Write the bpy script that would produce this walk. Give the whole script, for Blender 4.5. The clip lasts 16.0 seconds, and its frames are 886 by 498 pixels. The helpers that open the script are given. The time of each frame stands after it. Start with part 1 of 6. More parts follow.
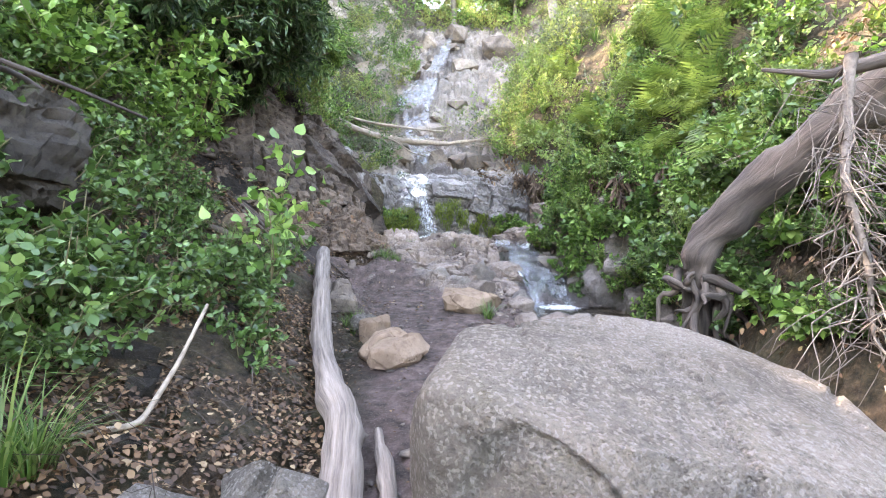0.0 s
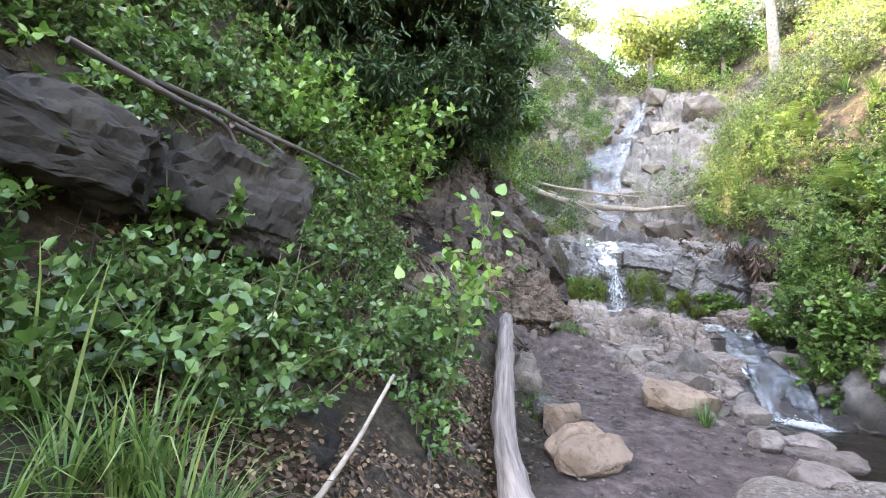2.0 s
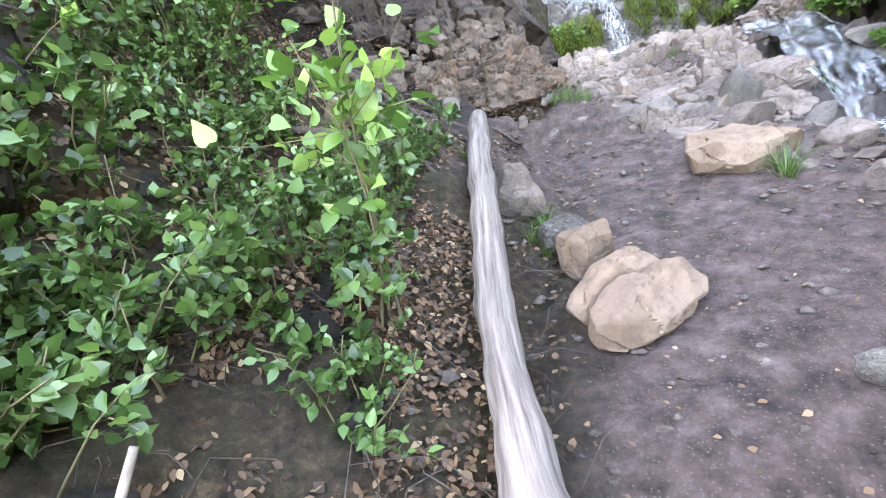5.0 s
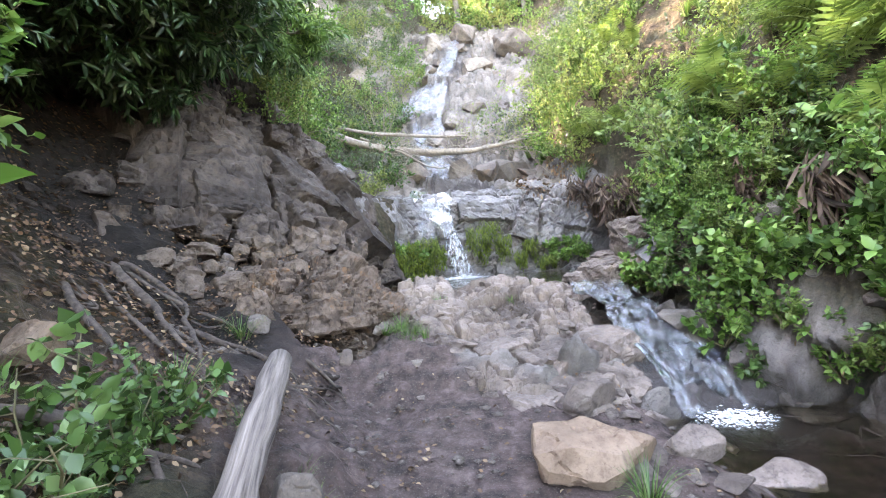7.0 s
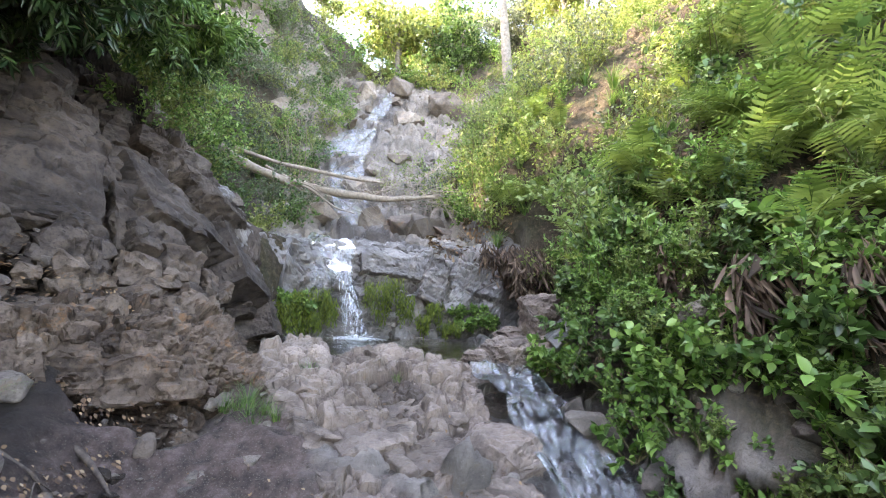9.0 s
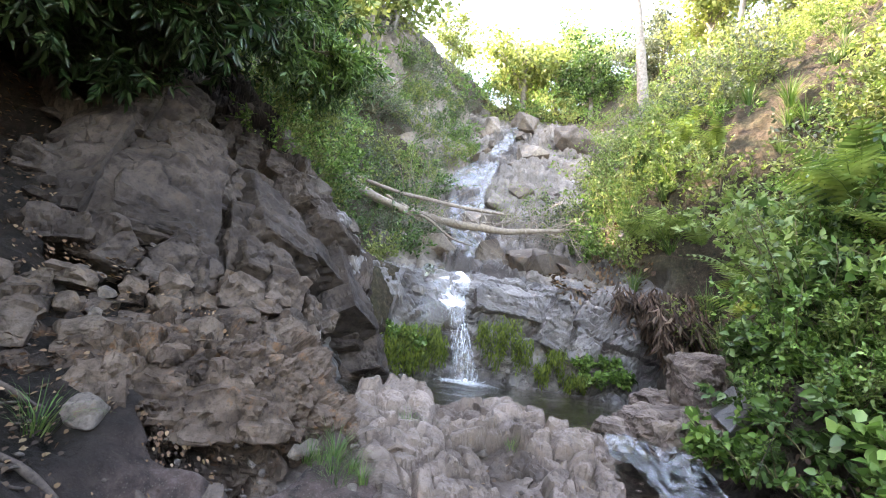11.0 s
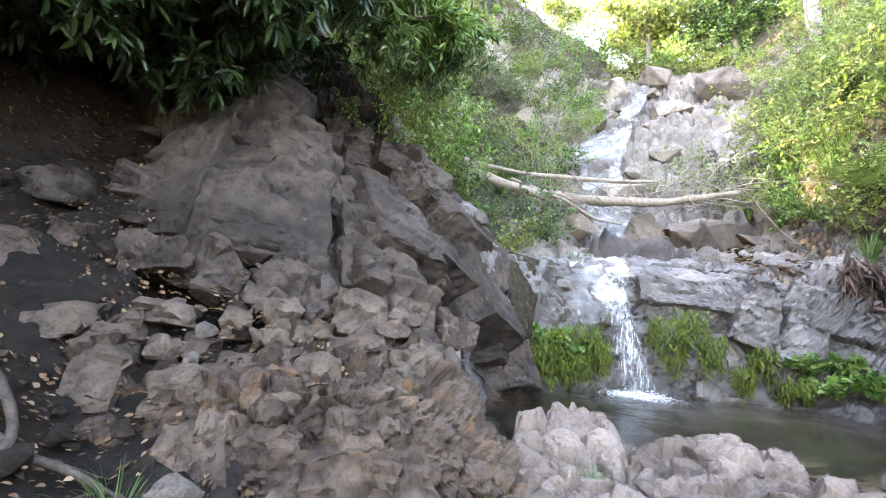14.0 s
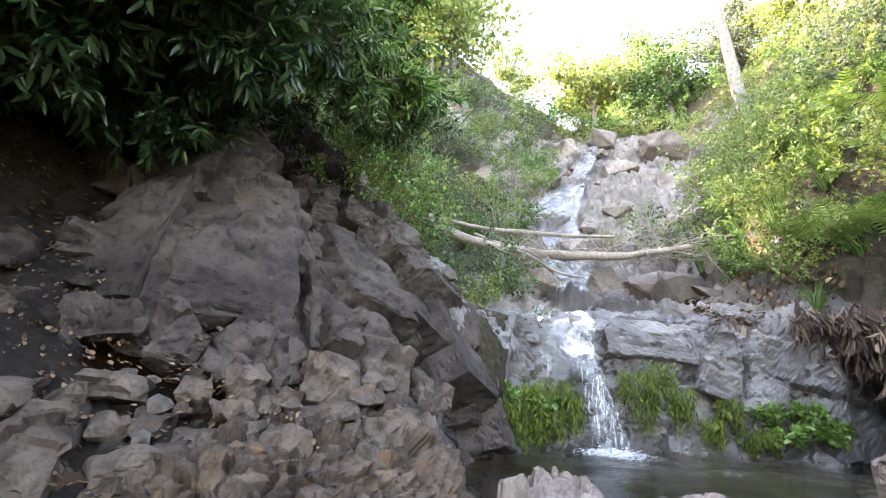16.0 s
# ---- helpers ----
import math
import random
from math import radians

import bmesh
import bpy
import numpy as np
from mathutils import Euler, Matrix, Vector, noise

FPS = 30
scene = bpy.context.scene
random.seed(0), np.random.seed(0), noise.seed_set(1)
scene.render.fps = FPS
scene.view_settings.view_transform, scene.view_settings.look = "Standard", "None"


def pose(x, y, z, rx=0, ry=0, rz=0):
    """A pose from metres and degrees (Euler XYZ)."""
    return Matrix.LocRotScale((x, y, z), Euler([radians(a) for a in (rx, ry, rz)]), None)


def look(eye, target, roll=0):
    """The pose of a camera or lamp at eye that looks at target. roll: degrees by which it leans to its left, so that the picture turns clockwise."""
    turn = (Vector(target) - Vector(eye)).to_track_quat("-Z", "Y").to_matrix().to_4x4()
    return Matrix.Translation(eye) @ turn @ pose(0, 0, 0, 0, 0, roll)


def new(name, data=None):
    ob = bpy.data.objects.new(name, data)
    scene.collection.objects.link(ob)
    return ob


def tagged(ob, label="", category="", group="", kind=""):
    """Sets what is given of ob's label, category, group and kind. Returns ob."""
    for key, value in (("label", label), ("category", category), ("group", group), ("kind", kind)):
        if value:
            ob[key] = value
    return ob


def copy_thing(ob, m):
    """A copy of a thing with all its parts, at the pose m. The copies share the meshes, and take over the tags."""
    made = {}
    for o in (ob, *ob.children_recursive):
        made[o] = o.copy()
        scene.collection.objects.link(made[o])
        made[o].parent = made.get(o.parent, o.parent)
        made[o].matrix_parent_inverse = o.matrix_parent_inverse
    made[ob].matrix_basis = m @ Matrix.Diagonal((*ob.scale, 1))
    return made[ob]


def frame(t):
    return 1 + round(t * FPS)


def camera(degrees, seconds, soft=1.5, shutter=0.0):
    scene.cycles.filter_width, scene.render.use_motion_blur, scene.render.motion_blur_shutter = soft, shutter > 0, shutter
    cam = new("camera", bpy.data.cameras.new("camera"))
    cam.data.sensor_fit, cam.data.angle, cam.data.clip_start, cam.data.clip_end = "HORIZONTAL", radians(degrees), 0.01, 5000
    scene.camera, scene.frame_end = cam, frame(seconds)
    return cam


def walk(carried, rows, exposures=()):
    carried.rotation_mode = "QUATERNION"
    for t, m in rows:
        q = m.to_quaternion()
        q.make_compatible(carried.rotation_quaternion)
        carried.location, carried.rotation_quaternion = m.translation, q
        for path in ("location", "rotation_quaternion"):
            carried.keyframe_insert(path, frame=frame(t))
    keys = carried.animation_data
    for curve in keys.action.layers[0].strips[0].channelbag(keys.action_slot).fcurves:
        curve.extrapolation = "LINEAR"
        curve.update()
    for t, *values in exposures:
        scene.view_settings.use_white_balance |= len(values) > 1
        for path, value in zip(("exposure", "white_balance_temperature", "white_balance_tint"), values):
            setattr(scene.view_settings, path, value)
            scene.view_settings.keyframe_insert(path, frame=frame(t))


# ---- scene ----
cam = camera(87.0, 16.0, soft=1.0)
PATH = [
    (0, (0.009, 0.025, 1.353), (0.007, 2.024, 1.284), 0.5),
    (0.5, (-0.078, 0.312, 1.379), (-0.357, 2.292, 1.371), -0.2),
    (1, (-0.189, 0.418, 1.377), (-0.625, 2.369, 1.436), 1.5),
    (1.5, (-0.212, 0.406, 1.391), (-0.795, 2.317, 1.468), 4.4),
    (2, (-0.236, 0.425, 1.399), (-0.966, 2.28, 1.564), 5.4),
    (2.5, (-0.257, 0.499, 1.385), (-1.167, 2.263, 1.629), 5.5),
    (3, (-0.285, 0.799, 1.341), (-1.413, 2.451, 1.324), 1.6),
    (3.2, (-0.311, 1.045, 1.265), (-1.499, 2.647, 1.11), -1.4),
    (5.3, (-0.356, 2.084, 1.478), (-1.042, 3.851, 0.842), -17.7),
    (5.5, (-0.353, 2.121, 1.508), (-0.967, 3.932, 0.921), -19.0),
    (6, (-0.281, 2.47, 1.491), (-0.67, 4.384, 1.057), -18.7),
    (6.5, (-0.251, 2.856, 1.649), (-0.378, 4.839, 1.422), -12.6),
    (7, (-0.333, 3.145, 1.731), (-0.404, 5.143, 1.741), -4.3),
    (7.5, (-0.264, 3.421, 1.783), (-0.199, 5.418, 1.874), 1.6),
    (8, (-0.12, 3.577, 1.787), (0.112, 5.558, 1.933), 2.8),
    (8.2, (-0.108, 3.649, 1.789), (0.195, 5.62, 1.937), 3.0),
    (10.3, (-0.081, 4.504, 1.854), (0.036, 6.458, 2.263), 5.7),
    (10.5, (-0.11, 4.539, 1.853), (-0.079, 6.498, 2.255), 7.3),
    (11, (-0.095, 4.732, 1.876), (-0.314, 6.689, 2.224), 7.9),
    (11.5, (-0.161, 4.946, 1.857), (-0.63, 6.881, 2.047), 7.3),
    (12, (-0.349, 5.137, 1.965), (-0.935, 7.041, 2.139), 9.1),
    (12.5, (-0.359, 5.343, 2.009), (-0.985, 7.233, 2.199), 7.0),
    (13, (-0.49, 5.44, 2.016), (-1.234, 7.286, 2.212), 4.6),
    (13.5, (-0.498, 5.553, 2.052), (-1.238, 7.394, 2.304), 6.9),
    (14, (-0.484, 5.658, 2.044), (-1.204, 7.507, 2.293), 4.1),
    (14.5, (-0.528, 5.656, 2.03), (-1.366, 7.461, 2.229), 2.2),
    (15, (-0.572, 5.669, 2.086), (-1.388, 7.482, 2.305), 3.3),
    (15.5, (-0.582, 5.653, 2.104), (-1.23, 7.512, 2.46), 3.7),
    (16, (-0.605, 5.683, 2.07), (-1.158, 7.543, 2.557), 2.5),
]
walk(cam, [(t, look(eye, target, roll)) for t, eye, target, roll in PATH], [(t, stops, 8800, 20) for t, stops in ((0, 4.85), (2.5, 4.8), (3.2, 4.9), (5.3, 5.45), (6.0, 5.3), (7.5, 4.9), (10.5, 4.45), (11, 4.55), (12, 5.1), (13.5, 5.1), (15, 5.2), (16, 4.8))])

# ---- light ----
world = bpy.data.worlds.new("sky")
scene.world = world
world.use_nodes = True
wn = world.node_tree.nodes
sky = wn.new("ShaderNodeTexSky")
sky.sky_type, sky.sun_disc = "NISHITA", False
SUN_EL, SUN_AZ = radians(35), radians(-78)
sky.sun_elevation, sky.sun_rotation = SUN_EL, SUN_AZ
world.node_tree.links.new(sky.outputs[0], wn["Background"].inputs[0])
wn["Background"].inputs[1].default_value = 0.15
sun = new("sun", bpy.data.lights.new("sun", "SUN"))
sun.data.energy, sun.data.angle, sun.data.color = 2.0, radians(0.6), (1.0, 0.95, 0.86)
sun_from = Vector((math.sin(SUN_AZ) * math.cos(SUN_EL), math.cos(SUN_AZ) * math.cos(SUN_EL), math.sin(SUN_EL)))
sun.matrix_world = look(sun_from * 60, (0, 0, 0))

# ---- noise ----
rng = np.random.default_rng(7)


def hash01(ix, iy, iz, seed=0):
    h = (ix.astype(np.int64) * 73856093) ^ (iy.astype(np.int64) * 19349663) ^ (iz.astype(np.int64) * 83492791) ^ (seed * 2654435 + 977)
    h = (h ^ (h >> 13)) * 1274126177 & 0x7FFFFFFF
    h = (h ^ (h >> 15)) * 668265263 & 0x7FFFFFFF
    return ((h ^ (h >> 14)) & 0xFFFFF) / float(0xFFFFF)


def vnoise(p, scale=1.0, seed=0):
    """Smooth value noise, -1 to 1."""
    q = p * scale
    i = np.floor(q)
    f = q - i
    f = f * f * (3 - 2 * f)
    total = 0
    for dx in (0, 1):
        for dy in (0, 1):
            for dz in (0, 1):
                w = (f[:, 0] if dx else 1 - f[:, 0]) * (f[:, 1] if dy else 1 - f[:, 1]) * (f[:, 2] if dz else 1 - f[:, 2])
                total = total + w * hash01(i[:, 0] + dx, i[:, 1] + dy, i[:, 2] + dz, seed)
    return total * 2 - 1


def fbm(p, scale=1.0, octaves=4, seed=0):
    return sum(vnoise(p, scale * 2.03 ** k, seed + k) * 0.5 ** k for k in range(octaves))


def cells(p, scale, seed=0):
    """Distances to the nearest and second cell seed, and the nearest one's random number."""
    q = p * scale
    i = np.floor(q)
    f1 = np.full(len(p), 9.0)
    f2 = np.full(len(p), 9.0)
    ident = np.zeros(len(p))
    tip = np.zeros(len(p))
    for dx in (-1, 0, 1):
        for dy in (-1, 0, 1):
            for dz in (-1, 0, 1):
                cx, cy, cz = i[:, 0] + dx, i[:, 1] + dy, i[:, 2] + dz
                d = np.sqrt((cx + hash01(cx, cy, cz, seed) - q[:, 0]) ** 2 + (cy + hash01(cx, cy, cz, seed + 1) - q[:, 1]) ** 2 + (cz + hash01(cx, cy, cz, seed + 2) - q[:, 2]) ** 2)
                near = d < f1
                f2 = np.where(near, f1, np.minimum(f2, d))
                ident = np.where(near, hash01(cx, cy, cz, seed + 3), ident)
                lean = sum((hash01(cx, cy, cz, seed + 4 + a) - 0.5) * (q[:, a] - c - hash01(cx, cy, cz, seed + a)) for a, c in ((0, cx), (1, cy), (2, cz)))
                tip = np.where(near, lean, tip)
                f1 = np.where(near, d, f1)
    return f1, f2, ident, tip


def fracture(p, big=1.5, seed=3, grain=(1.0, 1.0, 1.4)):
    """Relief of broken rock: tilted blocks of three sizes parted by cracks; and each block's tone."""
    w = (p + 0.07 * np.stack([fbm(p, 2.2, 3, seed + 21), fbm(p, 2.2, 3, seed + 22), fbm(p, 2.2, 3, seed + 23)], 1)) * np.array(grain)
    out, tone = 0.016 * fbm(p, 9, 3, seed + 40), 0
    for k, (scale, step, slope, groove) in enumerate(((big, 0.24, 0.5, 0.09), (big * 2.7, 0.09, 0.22, 0.045), (big * 7, 0.03, 0.07, 0.016))):
        f1, f2, ident, tip = cells(w, scale, seed + 50 * k)
        out = out + (step * (ident - 0.5) + slope * tip - groove * 1.3 * np.exp(-((f2 - f1) / 0.055) ** 2)) * (1.5 / big) ** 0.7
        tone = tone + ident * (0.5, 0.35, 0.15)[k]
    return out, tone


def smooth(a, b, v):
    t = np.clip((v - a) / (b - a), 0, 1)
    return t * t * (3 - 2 * t)


# ---- the lie of the land ----
POOL_Z, LOW_Z = 1.22, 0.25
LEFT_D = [0, 0.4, 0.8, 1.2, 1.7, 2.5, 4, 8, 25]
LEFT = [(0, [0, 0.2, 0.42, 0.65, 0.9, 2.25, 3.9, 7.5, 15]), (2.7, [0, 0.25, 0.5, 0.75, 1.1, 2.35, 4.1, 8, 17]), (3.4, [0, 0.25, 0.55, 0.9, 1.5, 2.45, 4.2, 8, 17]), (5, [0, 0.3, 0.6, 0.9, 1.3, 2.2, 4.2, 8, 17]),
        (7, [0, 0.15, 0.38, 0.66, 1.05, 1.7, 3.6, 8, 17]), (7.5, [0, 0.12, 0.4, 0.85, 1.2, 1.8, 3.6, 8, 17]), (7.9, [0, 0.5, 0.82, 1.0, 1.2, 1.95, 3.7, 8, 17]), (8.6, [0, 0.8, 1.0, 1.28, 2.0, 2.9, 4.3, 8, 17]), (9.5, [0, 0.95, 1.25, 1.6, 2.1, 2.8, 4.3, 8, 17]), (11, [0, 0.5, 0.8, 1.2, 1.8, 2.7, 4.4, 8.5, 17]),
        (14, [0, 0.3, 0.7, 1.2, 1.9, 2.9, 4.6, 8.5, 16]), (22, [0, 0.5, 1.1, 1.7, 2.4, 3.3, 5, 9, 16]), (45, [0, 0.2, 0.4, 0.6, 0.9, 1.3, 2, 4, 9])]
RIGHT_D = [0, 0.3, 0.6, 1, 2, 4, 10, 30]
RIGHT = [(2, [0, 0.4, 0.8, 1.3, 2.7, 5, 9, 16]), (7, [0, 0.7, 1.3, 1.9, 3.3, 5.4, 10, 18]), (10, [0, 0.6, 1.2, 1.9, 3.6, 6.2, 11, 18]), (14, [0, 0.5, 1, 1.6, 3, 5.2, 10, 17]),
         (22, [0, 0.3, 0.7, 1.2, 2.4, 4.2, 8, 14]), (45, [0, 0.2, 0.4, 0.6, 1.2, 2.5, 5, 10])]


def table(stations, marks, y, d):
    ys = [s[0] for s in stations]
    rows = [np.interp(d, marks, s[1]) for s in stations]
    out = np.zeros_like(d)
    for k in range(len(ys)):
        w = np.interp(y, ys, [1.0 if j == k else 0.0 for j in range(len(ys))])
        out += w * rows[k]
    return out


def foot_left(y):
    return np.interp(y, [-3, 2, 4, 6, 7.5, 9, 11, 12.3, 14, 17, 23, 30], [-0.7, -0.72, -0.85, -0.85, -1.15, -1.4, -1.75, -2.3, -2.2, -2.4, -1.8, -1.0])


def foot_right(y):
    return np.interp(y, [-3, 3, 5, 6.3, 7.2, 8.5, 10, 12, 13.2, 17, 20, 23, 26], [2.2, 1.95, 2.3, 2.75, 2.3, 1.7, 2.1, 2.3, 1.5, 1.6, 3.0, 4.2, 4.0])


def creek_x(y):
    return np.interp(y, [-3, 3, 5, 6.3, 7.2, 8.0, 8.8, 9.5], [1.9, 2.0, 1.9, 2.0, 1.75, 1.45, 1.3, 1.25])


def upper_bed(y):
    return np.interp(y, [12, 12.6, 13.6, 15, 17, 19, 21, 23, 25, 27, 35, 60, 300], [2.72, 2.85, 3.2, 3.7, 4.75, 6.4, 7.8, 9.4, 11.2, 12.4, 17.6, 29, 60])


def height(x, y):
    x, y = np.broadcast_arrays(np.asarray(x, float), np.asarray(y, float))
    trail = np.interp(y, [-300, -20, 0, 3, 5, 6.4, 7.0, 7.6, 8.3, 8.9, 9.2, 9.45], [-20, -2.0, -0.05, 0.15, 0.3, 0.42, 0.52, 0.8, 1.05, 1.25, 1.25, 0.95])
    xc = creek_x(y)
    side = smooth(-0.1, 0.5, np.abs(x - xc) - np.interp(y, [3, 5.5, 6.3, 7.0, 7.4, 8, 9.2], [0.3, 0.45, 0.6, 0.5, 0.3, 0.3, 0.25]))
    bed = np.interp(y, [-300, -20, 0, 4, 6.9, 7.15, 7.5, 8.0, 8.6, 9.1, 9.5], [-20, -2.2, -0.35, 0.0, 0.08, 0.25, 0.62, 0.88, 1.08, 1.14, 0.95])
    low = bed + (trail - bed) * side
    wall_y = np.interp(x, [-2.6, -1.7, -1.2, -0.5, 1.0, 2.5], [9.7, 10.2, 11.0, 11.7, 11.9, 11.7])
    wide = np.interp(x, [-2, -0.6, 0.5], [1.0, 0.55, 0.45])
    rise = smooth(0, 1, (y - wall_y) / wide)
    up = np.maximum(upper_bed(y), 2.3)
    core = low + (up - low) * rise
    fl, fr = foot_left(y), foot_right(y)
    left = table(LEFT, LEFT_D, y, np.maximum(fl - x, 0))
    right = table(RIGHT, RIGHT_D, y, np.maximum(x - fr, 0))
    right *= np.where(y < 2, np.clip(1 - (2 - y) / 60, 0.5, 1), 1)
    return core + left + right


def rim_left(y):
    return np.interp(y, [6.9, 7.6, 8.1, 8.6, 9.5], [-0.3, -0.4, -0.75, -1.2, -1.3])


def rocky(x, y):
    """How far the surface is bare rock, 0 to 1."""
    fl, fr = foot_left(y), foot_right(y)
    rim = smooth(6.9, 7.4, y + 0.25 * x) * smooth(12.6, 12.2, y) * smooth(-0.1, 0.1, x - fl + 0.2) * smooth(0.35, 0.1, x - fr) * smooth(-0.15, 0.1, x - rim_left(y))
    cliff = smooth(7.3, 7.9, y + 0.15 * (x + 2)) * smooth(11.6, 10.8, y) * smooth(0.1, -0.2, x - fl) * smooth(3.6, 3.0, fl - x)
    bed = smooth(11.4, 11.8, y) * smooth(0.3, -0.3, fl - x - 0.3) * smooth(0.5, -0.1, x - fr) * smooth(32, 27, y)
    slabs = smooth(19, 20, y) * smooth(27, 25, y) * smooth(1.5, 0.5, x - fr)
    return np.clip(np.maximum.reduce([rim, cliff, bed, slabs]), 0, 1)


def spaced(parts):
    return np.unique(np.round(np.concatenate([np.arange(a, b, s) for a, b, s in parts]), 4))


def mesh_from(name, verts, faces):
    me = bpy.data.meshes.new(name)
    verts = np.asarray(verts, np.float32)
    faces = np.asarray(faces, np.int32)
    n, k = faces.shape
    me.vertices.add(len(verts))
    me.vertices.foreach_set("co", verts.ravel())
    me.loops.add(n * k)
    me.loops.foreach_set("vertex_index", faces.ravel())
    me.polygons.add(n)
    me.polygons.foreach_set("loop_start", np.arange(n, dtype=np.int32) * k)
    me.update(calc_edges=True)
    return me


def shade(me, soft=True):
    me.polygons.foreach_set("use_smooth", np.full(len(me.polygons), soft))
    return me


def grid_faces(nx, ny):
    i = np.arange(nx * ny).reshape(ny, nx)
    return np.stack([i[:-1, :-1], i[:-1, 1:], i[1:, 1:], i[1:, :-1]], -1).reshape(-1, 4)


# ---- materials ----
def material(name):
    m = bpy.data.materials.new(name)
    m.use_nodes = True
    nt = m.node_tree
    return m, nt, nt.nodes["Principled BSDF"]


def node(nt, kind, **values):
    n = nt.nodes.new(kind)
    for key, value in values.items():
        n.inputs[key.replace("_", " ")].default_value = value
    return n


def coords(nt):
    return nt.nodes.new("ShaderNodeTexCoord").outputs["Object"]


def noise_tex(nt, vec, scale, detail=6.0, rough=0.6):
    n = node(nt, "ShaderNodeTexNoise", Scale=scale, Detail=detail, Roughness=rough)
    nt.links.new(vec, n.inputs["Vector"])
    return n.outputs["Fac"]


def ramp(nt, fac, stops):
    r = nt.nodes.new("ShaderNodeValToRGB")
    e = r.color_ramp.elements
    while len(e) < len(stops):
        e.new(0.5)
    for k, (at, c) in enumerate(stops):
        e[k].position, e[k].color = at, (*c, 1)
    nt.links.new(fac, r.inputs[0])
    return r.outputs[0]


def mix(nt, fac, a, b, mode="MIX"):
    m = nt.nodes.new("ShaderNodeMix")
    m.data_type, m.blend_type = "RGBA", mode
    for slot, v in ((0, fac), (6, a), (7, b)):
        if isinstance(v, (int, float)):
            m.inputs[slot].default_value = v
        elif isinstance(v, tuple):
            m.inputs[slot].default_value = (*v, 1)
        else:
            nt.links.new(v, m.inputs[slot])
    return m.outputs[2]


def bump(nt, bsdf, fac, strength, distance, after=None):
    b = node(nt, "ShaderNodeBump", Strength=strength, Distance=distance)
    nt.links.new(fac, b.inputs["Height"])
    if after:
        nt.links.new(after, b.inputs["Normal"])
    nt.links.new(b.outputs[0], bsdf.inputs["Normal"])
    return b.outputs[0]


def attribute(nt, name):
    a = nt.nodes.new("ShaderNodeAttribute")
    a.attribute_name = name
    return a.outputs["Fac"]


def rock_colour(nt, vec, dark, mid, pale, stain, lichen=0.25):
    big = noise_tex(nt, vec, 1.3, 5)
    fine = noise_tex(nt, vec, 11, 10, 0.78)
    c = ramp(nt, big, [(0.26, dark), (0.5, mid), (0.76, pale)])
    c = mix(nt, ramp(nt, fine, [(0.38, (0.1, 0.1, 0.1)), (0.5, (1, 1, 1))]), mix(nt, 0.55, c, dark), c)
    pits = noise_tex(nt, vec, 48, 6, 0.8)
    c = mix(nt, ramp(nt, pits, [(0.36, (0.7, 0.7, 0.7)), (0.46, (0, 0, 0))]), c, mix(nt, 0.9, c, dark))
    c = mix(nt, ramp(nt, pits, [(0.58, (0, 0, 0)), (0.68, (0.55, 0.55, 0.55))]), c, pale)
    spots = noise_tex(nt, vec, 5.5, 7, 0.75)
    c = mix(nt, ramp(nt, spots, [(0.56, (0, 0, 0)), (0.66, (lichen,) * 3)]), c, stain)
    return c, big, fine


def rock_material(name, dark, mid, pale, stain, rough=0.8, relief=0.02, lichen=0.25, toned=False):
    m, nt, b = material(name)
    vec = coords(nt)
    c, big, fine = rock_colour(nt, vec, dark, mid, pale, stain, lichen)
    info = nt.nodes.new("ShaderNodeObjectInfo")
    facets = [(0.2, (0.42, 0.38, 0.35)), (0.5, (0.84, 0.8, 0.77)), (0.8, (1.12, 1.08, 1.03))]
    c = mix(nt, 0.9 if toned else 0.6, c, ramp(nt, attribute(nt, "tone") if toned else info.outputs["Random"], facets), "MULTIPLY")
    nt.links.new(c, b.inputs["Base Color"])
    b.inputs["Roughness"].default_value = rough
    b.inputs["Specular IOR Level"].default_value = 0.5 if rough < 0.5 else 0.25
    n1 = bump(nt, b, noise_tex(nt, vec, 13, 10, 0.8), 0.9, relief * 0.9)
    bump(nt, b, noise_tex(nt, vec, 55, 6, 0.75), 0.9, relief * 0.5, n1)
    return m


def leaf_material(name, shades, glow=0.35, rough=0.5):
    m, nt, b = material(name)
    geo = nt.nodes.new("ShaderNodeNewGeometry")
    c = ramp(nt, geo.outputs["Random Per Island"], shades)
    patch = noise_tex(nt, coords(nt), 2.2, 3)
    c = mix(nt, 0.55, c, ramp(nt, patch, [(0.3, (0.6, 0.66, 0.55)), (0.7, (1.15, 1.1, 0.95))]), "MULTIPLY")
    nt.links.new(c, b.inputs["Base Color"])
    b.inputs["Roughness"].default_value = rough
    b.inputs["Specular IOR Level"].default_value = 0.45
    t = nt.nodes.new("ShaderNodeBsdfTranslucent")
    nt.links.new(mix(nt, 1.0, c, (1.1, 1.2, 0.85), "MULTIPLY"), t.inputs["Color"])
    s = nt.nodes.new("ShaderNodeMixShader")
    s.inputs[0].default_value = glow
    nt.links.new(b.outputs[0], s.inputs[1])
    nt.links.new(t.outputs[0], s.inputs[2])
    nt.links.new(s.outputs[0], nt.nodes["Material Output"].inputs["Surface"])
    return m


